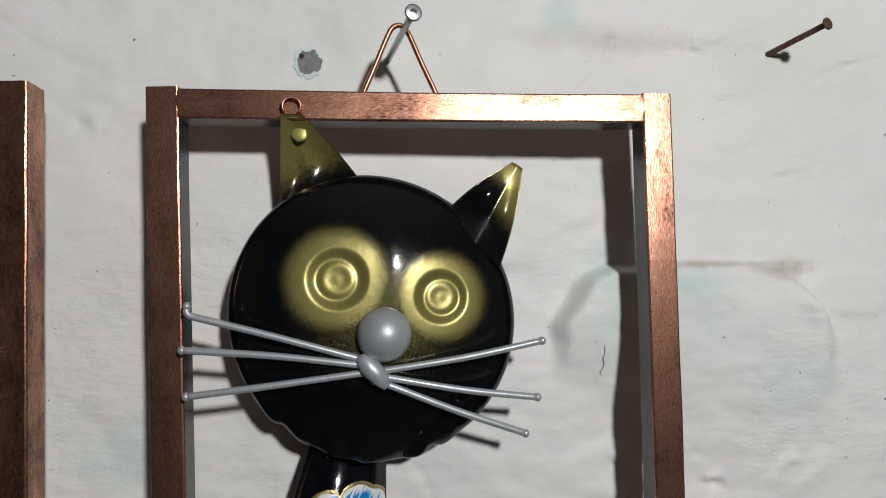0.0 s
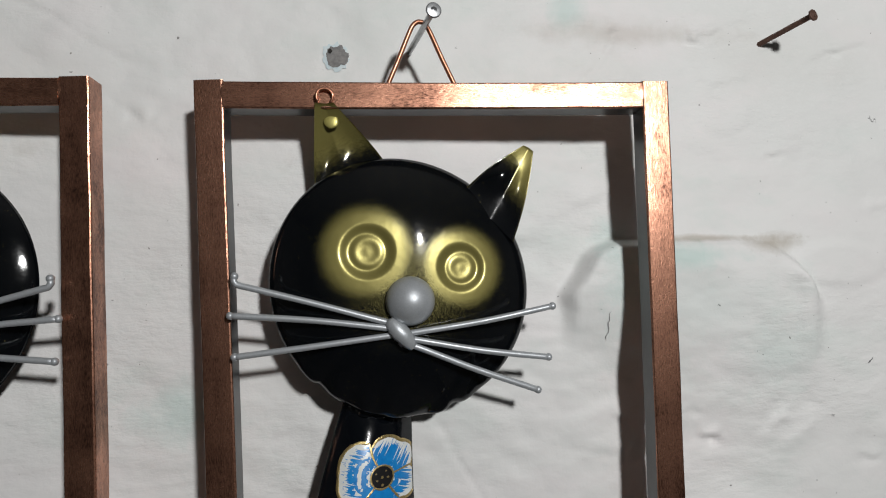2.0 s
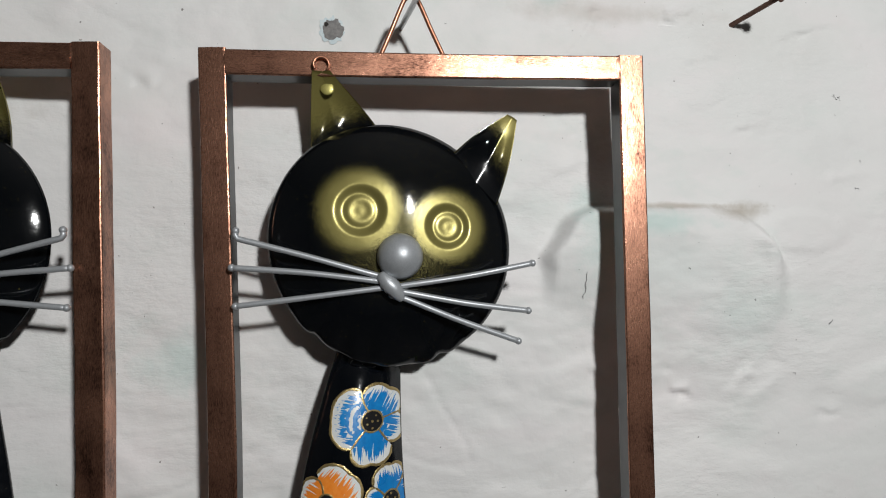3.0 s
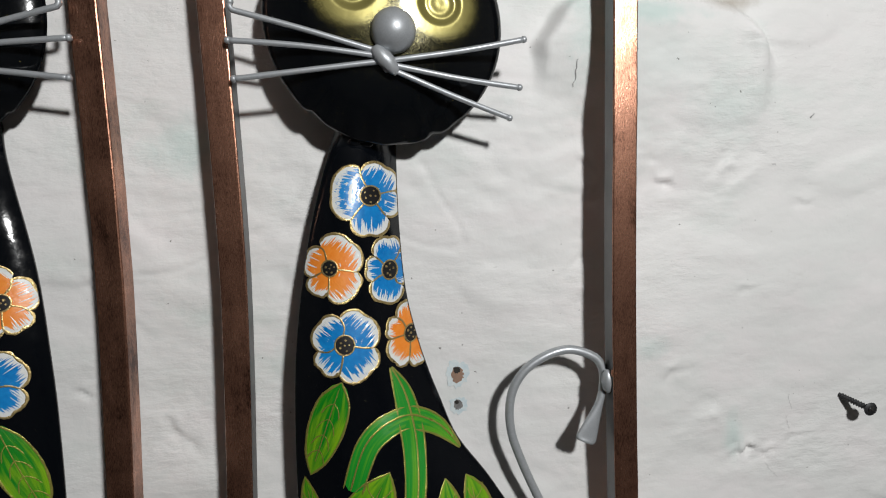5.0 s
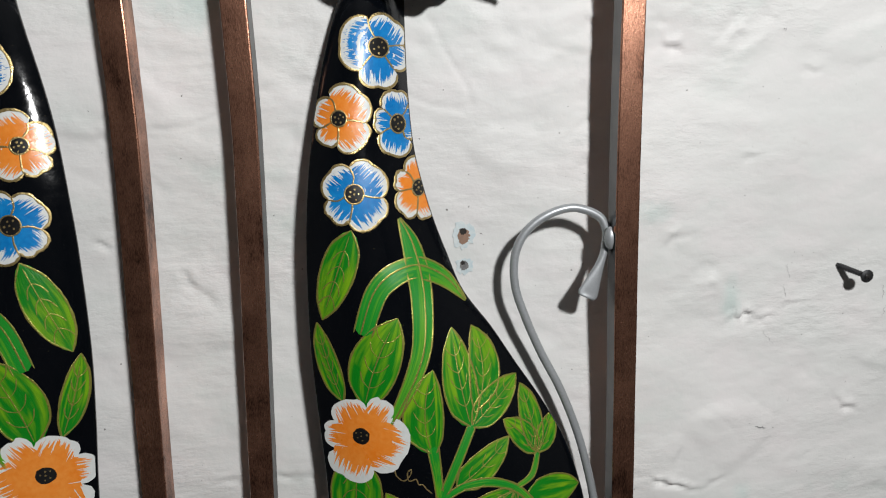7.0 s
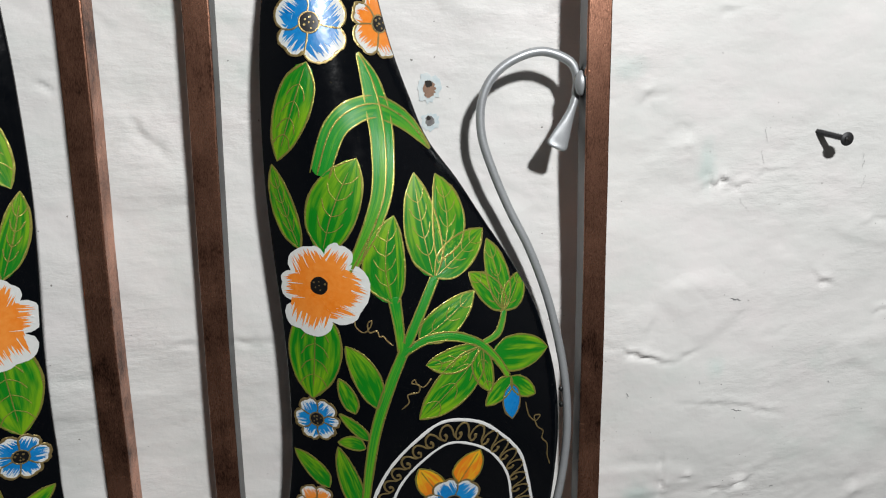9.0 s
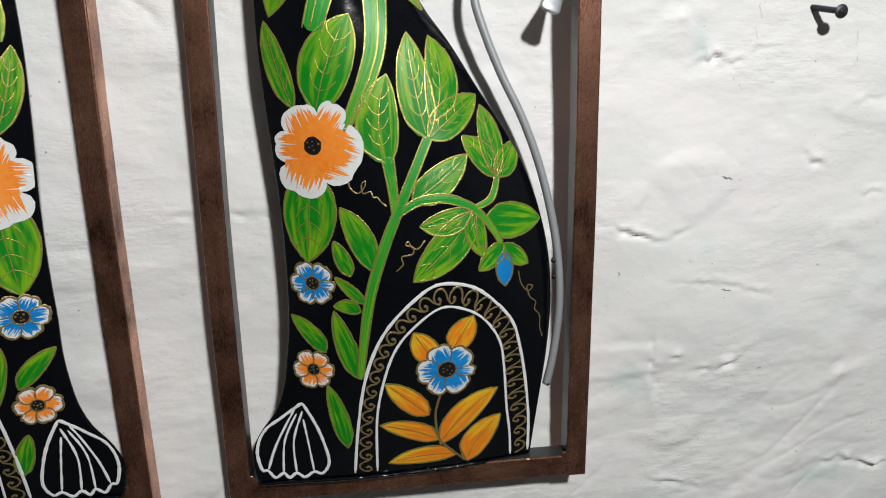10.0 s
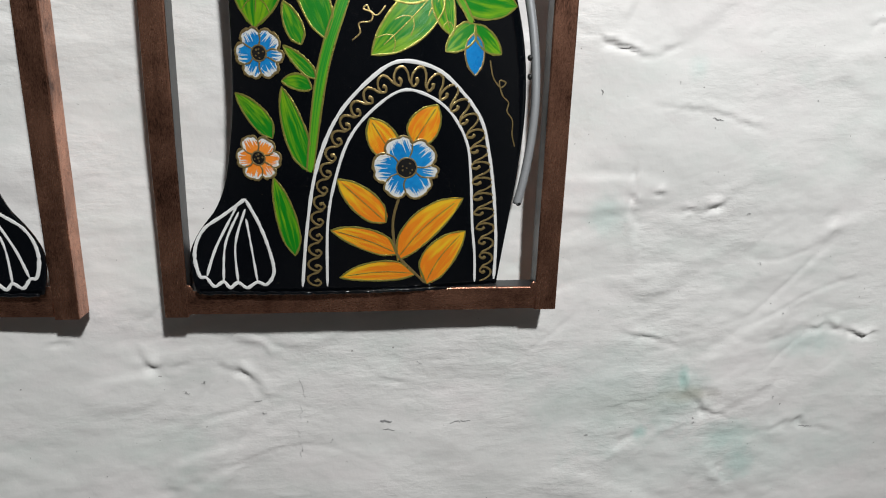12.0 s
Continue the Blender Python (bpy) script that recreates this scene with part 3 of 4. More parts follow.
        spans = [(gaps[i], gaps[(i + 1) % len(gaps)] + (360 if i == len(gaps) - 1 else 0)) for i in range(len(gaps))]
        reach = {i: (reaches[i] if reaches else 1.0) * rng.uniform(0.97, 1.03) for i in range(len(spans))}
        lobes = {i: rng.uniform(0.3, 0.7) for i in range(len(spans))}

        def radius(i, f):
            """How far petal i reaches at the fraction f of its span."""
            edge = min(f, 1 - f)
            base = 0.80 + 0.24 * min(1.0, (edge / 0.26)) ** 0.6
            return r * reach[i] * (base - 0.05 * math.exp(-((f - lobes[i]) / 0.07) ** 2))

        def at(deg, rad):
            return c + rad * np.array((math.cos(math.radians(deg)), tall * math.sin(math.radians(deg))))

        for i, (a0, a1) in enumerate(spans):
            n = 14
            rows = [[s.vert(raised(at(a0 + (a1 - a0) * k / n, radius(i, k / n) * j / 6), 0.2)) for k in range(n + 1)] for j in range(1, 7)]
            s.grid(rows, 0)
            mid = s.vert(raised(c, 0.2))
            for k in range(n):
                s.face((mid, rows[0][k], rows[0][k + 1]), 0)
            # a solid ground of colour, then brush strokes from the core outwards
            rows = [[s.vert(raised(at(a0 + (a1 - a0) * k / n, radius(i, k / n) * j * (0.54 + 0.10 * math.sin(math.pi * k / n)) / 3), 0.23)) for k in range(n + 1)] for j in range(0, 4)]
            s.grid(rows, 1)
            span = a1 - a0
            bare = rng.uniform(-0.12, 0.12)
            count = max(16, int(span / 2.0))
            for k in range(count):
                f = (k + rng.uniform(0.1, 0.9)) / count
                deg = a0 + span * f
                edge = math.sin(math.pi * min(1, max(0, f + bare * 0.5))) ** 0.5
                end = radius(i, f) * rng.uniform(0.76, 0.95) * (0.76 + 0.27 * edge)
                wide = r * 0.034 * rng.uniform(0.5, 1.5)
                # the strokes of a petal run side by side along its middle
                lean = math.radians((a0 + a1) / 2 + rng.uniform(-4, 4))
                dd = np.array((math.cos(lean), math.sin(lean)))
                p2 = at(deg, end)
                p0 = p2 - dd * max(0.30 * r, 0.62 * float((p2 - c) @ dd))
                p1 = p0 + (p2 - p0) * 0.6
                q = np.array((-dd[1], dd[0])) * wide
                up = 0.25 + 0.03 * rng.random()
                ids = [s.vert(raised(p0 - q * 0.6, up)), s.vert(raised(p0 + q * 0.6, up)), s.vert(raised(p1 + q, up)), s.vert(raised(p1 - q, up)), s.vert(raised(p2, up))]
                s.face((ids[0], ids[1], ids[2], ids[3]), 1)
                s.face((ids[3], ids[2], ids[4]), 1)
            # white hairlines cut back into the colour
            for k in range(max(4, int(span / 11))):
                f = rng.uniform(0.1, 0.9)
                deg = a0 + span * f
                p0 = at(deg, radius(i, f) * 0.9)
                lean = math.radians((a0 + a1) / 2 + rng.uniform(-4, 4))
                p1 = p0 - np.array((math.cos(lean), math.sin(lean))) * r * rng.uniform(0.26, 0.46)
                stroke(s, [p0, (p0 + p1) / 2, p1], [0.26, 0.18, 0.05], 0.58, 0, 2)
            if outline:
                stroke(s, [at(a0 + span * k / 10, radius(i, k / 10)) for k in range(11)], 0.52, 0.58, 2, 2, 0.7)
                bend = rng.uniform(-9, 9)
                stroke(s, [at(a0, radius(i, 0)), at(a0 + bend, r * 0.55), at(a0, core)], 0.36, 0.62, 2, 4, 0.5)
        # core
        ring = [s.vert(raised(at(k * 20, core * (1 + 0.06 * rng.uniform(-1, 1))), 0.4)) for k in range(18)]
        hub = s.vert(raised(c, 0.55))
        for k in range(18):
            s.face((hub, ring[k], ring[(k + 1) % 18]), 3)
        if outline:
            stroke(s, [at(k * 30, core * 1.04) for k in range(13)], 0.3, 0.7, 2, 2, 0.5, False)
        for k in range(dots):
            p = c if k == 0 else at(k * 360 / (dots - 1) + rng.uniform(-20, 20), core * rng.uniform(0.45, 0.68))
            rr = rng.uniform(0.32, 0.55)
            ring = [s.vert(raised(p + rr * np.array((math.cos(g * 1.047), math.sin(g * 1.047))), 0.58)) for g in range(6)]
            s.face(ring, 2)
        words = "white and blue painted flower outlined in gold" if colour is BLUE else "white and orange painted flower with a black core"
        part(name, s, [PETAL, colour, GOLD, BLACK], body, words, side)

    # leaves under the flowers first
    leaf((-37.6, -221.7), (-51.9, -260.7), 7.5, 7.2)
    leaf((-44.2, -297.4), (-54.4, -261.9), 3.5, 6.0)
    ribbon([(-34.6, -266.6), (-28.8, -250.0), (-21.7, -242.4), (-12.4, -239.3), (-5.3, -241.3), (3.2, -247.1), (11.9, -257.2)], [4, 4.6, 5, 4.5, 4.2, 3, 0.4], "painted_blade")
    leaf((-34.7, -299.5), (-19.4, -259.8), 8.0, 13.4)
    ribbon([(-17.4, -217.8), (-13.1, -228.0), (-10.1, -240.6), (-8.5, -254.3), (-9.2, -272.5), (-13.4, -286.0), (-19.1, -297.5), (-24.1, -307.0)], [0.5, 3.4, 4.6, 4.6, 4.2, 3.6, 2.6, 1.8], "painted_blade")
    leaf((-5.1, -321.4), (-5.1, -283.6), 4.2, 13.6)
    leaf((13.4, -304.8), (13.6, -267.7), 12.8, 1.8)
    leaf((11.9, -311.0), (34.8, -292.9), 7.1, 7.5)
    leaf((11.9, -311.0), (4.1, -266.7), 6.2, 8.9)
    leaf((43.5, -329.5), (27.0, -310.3), 6.5, 3.9, veins=2)
    leaf((43.5, -329.5), (52.5, -313.9), 6.5, 4.4, veins=2)
    leaf((43.5, -329.5), (36.3, -297.4), 6.5, 4.3, veins=3)
    leaf((3.9, -337.0), (29.3, -318.3), 8.2, 5.6, veins=3)
    leaf((36.5, -347.5), (66.0, -350.9), 8.5, 7.8, veins=0)
    leaf((31.9, -344.0), (36.2, -364.7), 6.1, 3.2, veins=2)
    leaf((31.1, -342.6), (6.8, -348.3), 3.5, 7.8, veins=3)
    leaf((32.5, -342.9), (3.4, -373.1), 6.7, 10.0, veins=3)
    leaf((46.1, -359.5), (33.5, -370.8), 4.1, 5.0, veins=0)
    leaf((46.1, -359.5), (58.8, -371.1), 4.7, 3.1, veins=0)
    leaf((46.1, -362.7), (46.8, -380.1), 4.4, 4.2, "BLUE", 0, "painted_bud")
    leaf((-39.4, -322.2), (-42.8, -364.3), 11.2, 12.0)
    leaf((-14.3, -367.6), (-27.3, -338.9), 7.6, 3.8, veins=0)
    leaf((-24.1, -370.0), (-30.8, -353.8), 3.6, 3.4, veins=0)
    leaf((-18.5, -382.9), (-31.5, -370.4), 2.8, 2.2, veins=0)
    leaf((-20.3, -386.8), (-32.7, -384.2), 4.6, 1.8, veins=0)
    leaf((-37.4, -407.4), (-52.6, -389.5), 5.2, 3.0, veins=0)
    leaf((-22.3, -421.0), (-32.7, -386.3), 4.1, 5.4, veins=0)
    if side > 0:
        leaf((-30.1, -459.1), (-37.9, -423.6), 5.0, 3.6, veins=0)
    else:
        leaf((-31.5, -452.0), (-38.0, -430.0), 4.2, 4.0, veins=0)
    ribbon([(11.9, -310.0), (4.9, -325.4), (-1.5, -339.6), (-7.9, -354.5), (-14.5, -374.0), (-18.6, -394.0), (-22.3, -421.0)], [1.9, 2, 2, 2.2, 2.2, 2, 1.4])
    ribbon([(-6.0, -317.7), (-4.4, -329.6), (-3.3, -342.0)], [2.6, 2, 1.6])
    ribbon([(-3.3, -343.3), (7.0, -337.3), (19.5, -336.9), (31.1, -341.8), (39.2, -350.1), (44.7, -359.2)], [1.2, 1.7, 1.9, 1.6, 1.3, 1.1])
    ribbon([(43.5, -329.0), (40.3, -338.2), (33.0, -341.7)], [1.2, 1.5, 1.2])
    # flowers down the neck and the flank
    flower((-23.5, -146.4), 14.4, (10, 110, 230, 305), BLUE, core=4.0, reaches=(0.98, 1.12, 1.14, 0.9))
    flower((-41.1, -175.6), 12.2, (110, 205, 265, 350), TANGERINE, core=3.2, reaches=(0.92, 1.02, 1.16, 1.16))
    flower((-16.4, -177.9), 10.0, (55, 140, 205, 310), BLUE, tall=1.22, core=3.2, reaches=(1.15, 0.95, 1.12, 0.9))
    flower((-35.8, -206.7), 13.4, (98, 192, 258, 350), BLUE, core=3.9, reaches=(1.02, 1.06, 1.14, 1.06))
    flower((-8.2, -205.6), 10.8, (60, 135, 185, 262, 330), TANGERINE, tall=1.25, core=2.8)
    flower((-37.1, -312.5), 17.0, (33, 78, 152, 213, 287), TANGERINE, False, core=3.8, reaches=(1.14, 0.98, 0.98, 1.26, 1.22))
    flower((-41.4, -373.6), 9.8, (10, 88, 150, 215, 275, 335), BLUE, core=3.0)
    flower((-43.8, -415.8), 9.2, (25, 90, 150, 215, 280, 330), TANGERINE, core=2.8)
    # the arch and what stands in it
    outer = [(x + arch, z) for x, z in ((-27.6, -474.0), (-25.0, -449.3), (-21.1, -425.4), (-15.9, -408.5), (-8.7, -395.0), (2.1, -383.1), (13.8, -375.3), (28.0, -376.9), (38.8, -384.1), (50.4, -397.9), (55.3, -413.1), (58.9, -431.9), (61.5, -454.6), (61.6, -474.3))]
    inner = [(x + arch, z) for x, z in ((-16.6, -474.0), (-15.6, -443.7), (-11.6, -422.9), (-5.5, -406.1), (4.1, -394.3), (16.0, -386.4), (27.8, -388.8), (37.4, -396.1), (44.7, -408.5), (47.3, -423.7), (49.2, -445.7), (51.2, -460.7), (52.0, -475.0))]
    line(outer, 0.75, WHITE, "painted_arch_line", "raised white liner paint")
    line(inner, 0.6, WHITE, "painted_arch_line", "raised white liner paint")
    pa, pb = smooth_path(outer, 24), smooth_path(inner, 24)
    middle = []
    for k in range(241):
        a, b = pa[round(k / 240 * (len(pa) - 1))], pb[round(k / 240 * (len(pb) - 1))]
        middle.append(((a + b) / 2, np.linalg.norm(a - b)))
    dist = np.concatenate([[0], np.cumsum([np.linalg.norm(middle[i + 1][0] - middle[i][0]) for i in range(240)])])
    count = 30
    for k in range(count):
        s = Shape()
        pts = []
        for a, h in ((0.32, 0.02), (0.44, -0.22), (0.28, -0.52), (0.07, -0.30), (0.10, 0.18), (0.33, 0.60), (0.62, 0.62), (0.83, 0.25), (0.96, -0.25), (1.24, -0.52)):
            g = min((k + a) / count, 0.999) * dist[-1]
            i = min(239, int(np.searchsorted(dist, g)))
            d = middle[min(i + 2, 240)][0] - middle[max(i - 2, 0)][0]
            d /= np.linalg.norm(d)
            i0 = max(i - 1, 0)
            f = (g - dist[i0]) / (dist[i0 + 1] - dist[i0] + 1e-9)
            c = middle[i0][0] + (middle[i0 + 1][0] - middle[i0][0]) * f
            pts.append(c + np.array((-d[1], d[0])) * h * middle[i][1] * 0.46)
        stroke(s, pts, [0.85, 0.6, 0.45, 0.42, 0.45, 0.5, 0.5, 0.45, 0.42, 0.35], 0.22, 0, 4, 0.3)
        part("painted_scroll", s, GOLD, body, "", side)
    leaf((13.5, -414.7), (2.7, -397.8), 5.7, 6.4, "ORANGE", 0)
    leaf((20.9, -408.3), (31.1, -392.1), 6.5, 6.6, "ORANGE", 0)
    leaf((9.7, -443.5), (-11.2, -423.8), 6.0, 5.4, "ORANGE", 0)
    leaf((14.9, -462.0), (44.2, -433.2), 3.4, 10.5, "ORANGE", 0)
    leaf((14.4, -458.9), (-14.5, -446.9), 7.0, 3.1, "ORANGE", 0)
    leaf((28.8, -474.5), (46.2, -449.0), 4.2, 10.5, "ORANGE", 0)
    leaf((22.9, -469.5), (-11.1, -469.8), 7.6, 2.2, "ORANGE", 0)
    line([(15.5, -431.2), (12.7, -443.2), (14.4, -457.9), (20.0, -465.4), (28.2, -474.1)], 0.6, GOLD, "painted_sprig")
    flower((18.3, -418.7), 13.6, (5, 78, 145, 215, 270, 335), BLUE, core=4.2, name="painted_arch_flower")
    # foot
    line([(-50.7, -433.8), (-60.2, -441.1), (-68.9, -447.2), (-72.6, -453.4), (-74.0, -460.8), (-72.4, -469.1), (-69.6, -469.9), (-66.4, -474.0), (-62.3, -471.8), (-59.6, -474.6), (-56.0, -472.2), (-52.1, -474.6), (-47.5, -471.8), (-43.4, -472.9), (-39.9, -466.5), (-41.9, -454.8), (-45.5, -444.1), (-50.7, -433.8)], 0.75, WHITE, "painted_foot_line", "raised white liner paint")
    line([(-54.3, -436.8), (-64.4, -455.5), (-69.3, -469.1)], 0.55, WHITE, "painted_toe_line", "", 6, 0.6)
    line([(-53.8, -439.7), (-60.5, -454.3), (-62.3, -471.8)], 0.5, WHITE, "painted_toe_line", "", 6, 0.6)
    line([(-50.9, -438.2), (-56.2, -454.5), (-56.0, -472.2)], 0.5, WHITE, "painted_toe_line", "", 6, 0.6)
    line([(-50.8, -442.6), (-49.3, -454.6), (-47.5, -471.2)], 0.5, WHITE, "painted_toe_line", "", 6, 0.6)
    # tendrils
    line([(-22.8, -326.7), (-22.4, -330.4), (-19.2, -332.9), (-16.3, -330.4), (-15.7, -327.7), (-17.4, -329.1), (-16.8, -332.9), (-13.7, -332.2), (-12.6, -334.7), (-10.9, -334.7), (-9.3, -336.8), (-7.0, -338.8)], 0.3, GOLD, "painted_tendril")
    line([(9.1, -354.4), (5.8, -358.0), (2.9, -356.7), (1.8, -354.5), (0.5, -356.0), (3.7, -357.2), (3.3, -360.3), (-1.3, -361.3), (-0.9, -364.8), (-4.1, -367.8)], 0.3, GOLD, "painted_tendril")
    line([(53.5, -373.5), (55.2, -380.5), (59.0, -384.7), (61.5, -382.7), (58.3, -382.1), (60.0, -387.9), (63.3, -391.2), (62.8, -394.9), (65.8, -399.0), (66.1, -405.2), (67.8, -410.7)], 0.3, GOLD, "painted_tendril")


EYES = ((-27.5, -63.3, 10.4), (7.1, -69.6, 9.2))
HEAD = (-15.3, -76.0, 49.3, 49.2)


def head_y(x, z, rho):
    y = 9.5 - 11.5 * max(0.0, 1 - rho ** 2.6) ** 0.8 + 0.07 * (x + 15)
    for ex, ez, er in EYES:
        r = math.hypot(x - ex, z - ez) / er
        # a sunk ring with a raised lip round a dimpled boss
        y += 2.3 * (1 - smoothstep(0.60, 1.04, r)) - 0.75 * math.exp(-((r - 0.46) / 0.22) ** 2) - 0.55 * math.exp(-(r / 0.28) ** 2)
    # the brow stands up as a narrow ridge between the eyes
    y -= 0.32 * math.exp(-((x + 8.6) / 4.4) ** 2 - ((z + 58) / 13.0) ** 2)
    # a dented chin
    if z < -96:
        k = smoothstep(-96, -112, z) * smoothstep(0.55, 0.95, rho)
        y += 1.5 * k * noise.noise(Vector((x * 0.13, z * 0.06, 2)))
        y += 0.8 * math.exp(-((x - 4 - 0.8 * (z + 112)) / 2.2) ** 2) * smoothstep(-98, -108, z)
        y -= 0.6 * math.exp(-((x - 9 - 0.8 * (z + 112)) / 2.6) ** 2) * smoothstep(-98, -108, z)
    return y


def spray_at(x, z):
    g = 0.0
    for ex, ez, er in EYES:
        r = math.hypot(x - ex, z - ez) / er
        g = max(g, 1 - smoothstep(0.95, 2.25, r))
        # less gold in the sunk ring, putting its recess shade into the colour
        g -= 0.10 * math.exp(-((r - 0.85) / 0.12) ** 2)
    g = max(g, 0.50 * (1 - smoothstep(5, 34, math.hypot((x + 10) * 0.75, z + 76))), 0.14 * (1 - smoothstep(18, 46, math.hypot(x + 12, z + 55))))
    return g


def with_spray(ob, values):
    layer = ob.data.attributes.new("spray", "FLOAT", "POINT")
    layer.data.foreach_set("value", values)


def build_head(root, side):
    cx, cz, a, b = HEAD
    s = Shape()
    n, rings = 200, 84
    rows, spray = [], []

    def limit(th):
        w = 1 + 0.022 * math.cos(2 * (th - math.radians(130))) + 0.006 * math.sin(3 * th + 1)
        low = smoothstep(-0.45, -0.9, math.sin(th))
        turn = math.degrees(th) % 360
        notch = 0.028 * smoothstep(226, 229, turn) * (1 - smoothstep(229, 243, turn)) + 0.026 * math.exp(-((turn - 293) / 2.5) ** 2)
        return w * (1 + low * 0.004 * math.sin(th * 11 + 2) + low * 0.003 * math.sin(th * 23 + 1) - notch)
    for j in range(rings + 1):
        rho = max(0.002, j / rings)
        row = []
        for i in range(n):
            th = 2 * math.pi * i / n
            x, z = cx + a * rho * limit(th) * math.cos(th), cz + b * rho * limit(th) * math.sin(th)
            row.append(s.vert((x, head_y(x, z, rho), z)))
            spray.append(spray_at(x, z))
        rows.append(row)
    edge = []
    for (x, y, z) in [s.v[i] for i in rows[-1]]:
        edge.append(s.vert((x, y + 0.9, z)))
        spray.append(0.0)
    rows.append(edge)
    s.grid([r[::-1] for r in rows][::-1], 0, True)
    back = s.vert((cx, 14.5, cz))
    spray.append(0.0)
    for i in range(n):
        s.face((edge[i], back, edge[(i + 1) % n]))
    head = part("head_panel", s, FACE, root, "domed round head in black enamel with gold-sprayed eye rings", side)
    with_spray(head, spray)
    return head


def build_ear(root, side, base_a, base_b, tip, tip2, ridge, y0, y1, gold=(0.0, 0.0), fold=2.9, hollow=1.9, lean=1.0, name="ear"):
    """A folded sheet-metal ear: two facets that meet along a crease."""
    s = Shape()
    spray = []
    a, b, t, t2, r = [np.array(p, float) for p in (base_a, base_b, tip, tip2, ridge)]
    m, k = 26, 14
    sheets = []
    for back in (0, 1.1):
        rows = []
        for i in range(m + 1):
            u = i / m
            bow = 1.3 * math.sin(math.pi * u)
            pa, pb = a + (t - a) * u, b + (t2 - b) * u
            pm = r + ((t + t2) / 2 - r) * u
            out = (pa - pb) / (np.linalg.norm(pa - pb) + 1e-6)
            pa, pb = pa + out * bow, pb - out * bow
            row = []
            for j in range(2 * k + 1):
                v = j / k
                p = pa + (pm - pa) * v if v <= 1 else pm + (pb - pm) * (v - 1)
                bend = -fold * (1 - abs(v - 1)) * (1 - 0.5 * u) + hollow * math.exp(-((u - 0.5) / 0.2) ** 2) * math.sin(math.pi * (v % 1.0))
                row.append(s.vert((p[0], y0 + (y1 - y0) * u ** lean + bend + back, p[1])))
                # half spray along both rims paints in their edge highlight
                edge = 0.5 if j in (0, 2 * k) else 0.0
                shade = gold[0] if v < 1 else gold[1]
                spray.append(max(edge, smoothstep(0.12 + shade, 0.80 + 0.6 * shade, u)))
            rows.append(row)
        sheets.append(rows)
    f, g = sheets
    s.grid([q[::-1] for q in f])
    s.grid(g)
    for i in range(m):
        s.face((f[i][0], f[i + 1][0], g[i + 1][0], g[i][0]))
        s.face((f[i][-1], g[i][-1], g[i + 1][-1], f[i + 1][-1]))
    for j in range(2 * k):
        s.face((f[m][j], f[m][j + 1], g[m][j + 1], g[m][j]))
    ear = part(name, s, FACE, root, "folded metal ear fading from black to gold", side)
    with_spray(ear, spray)
    return ear


def bar(root, side, name, path, width, depth, mat, seed, label, inner):
    """A square tube with worn edges along points (x, z), front at y = 0. inner: the side (0 or 7) that was left black."""
    s = Shape()
    path = smooth_path(path, 10)
    rows = []
    c = 0.65
    for i, p in enumerate(path):
        d = path[min(i + 1, len(path) - 1)] - path[max(i - 1, 0)]
        d /= np.linalg.norm(d)
        q = np.array((-d[1], d[0]))
        w = width / 2 + 0.16 * noise.noise(Vector((p[0] * 0.05, p[1] * 0.05, seed)))
        y = 0.25 * noise.noise(Vector((p[0] * 0.03, p[1] * 0.03, seed + 5)))
        prof = [(-w, depth - c), (-w, c), (-w + 0.3 * c, 0.3 * c), (-w + c, 0), (0, -0.04), (w - c, 0), (w - 0.3 * c, 0.3 * c), (w, c), (w, depth - c), (w - c, depth), (-w + c, depth)]
        rows.append([s.vert((p[0] + q[0] * o, y + e, p[1] + q[1] * o)) for o, e in prof])
    s.grid(rows, 0, True)
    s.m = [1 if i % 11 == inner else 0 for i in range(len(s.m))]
    s.face(rows[0][::-1])
    s.face(rows[-1])
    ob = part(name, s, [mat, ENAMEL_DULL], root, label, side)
    for poly in ob.data.polygons:
        poly.use_smooth = True
    ob.data.set_sharp_from_angle(angle=radians(20))
    return ob


def blob(root, side, name, centre, r, squash, mat, label=""):
    s = Shape()
    s.ball((0, 0, 0), r, 14, 9, 0, squash)
    s.v = [(x * (1 + 0.25 * noise.noise(Vector((x, y, z)) * 0.35 + Vector(centre))) + centre[0], y + centre[1], z * (1 + 0.2 * noise.noise(Vector((x, y, z)) * 0.4)) + centre[2]) for x, y, z in s.v]
    return part(name, s, mat, root, label, side)


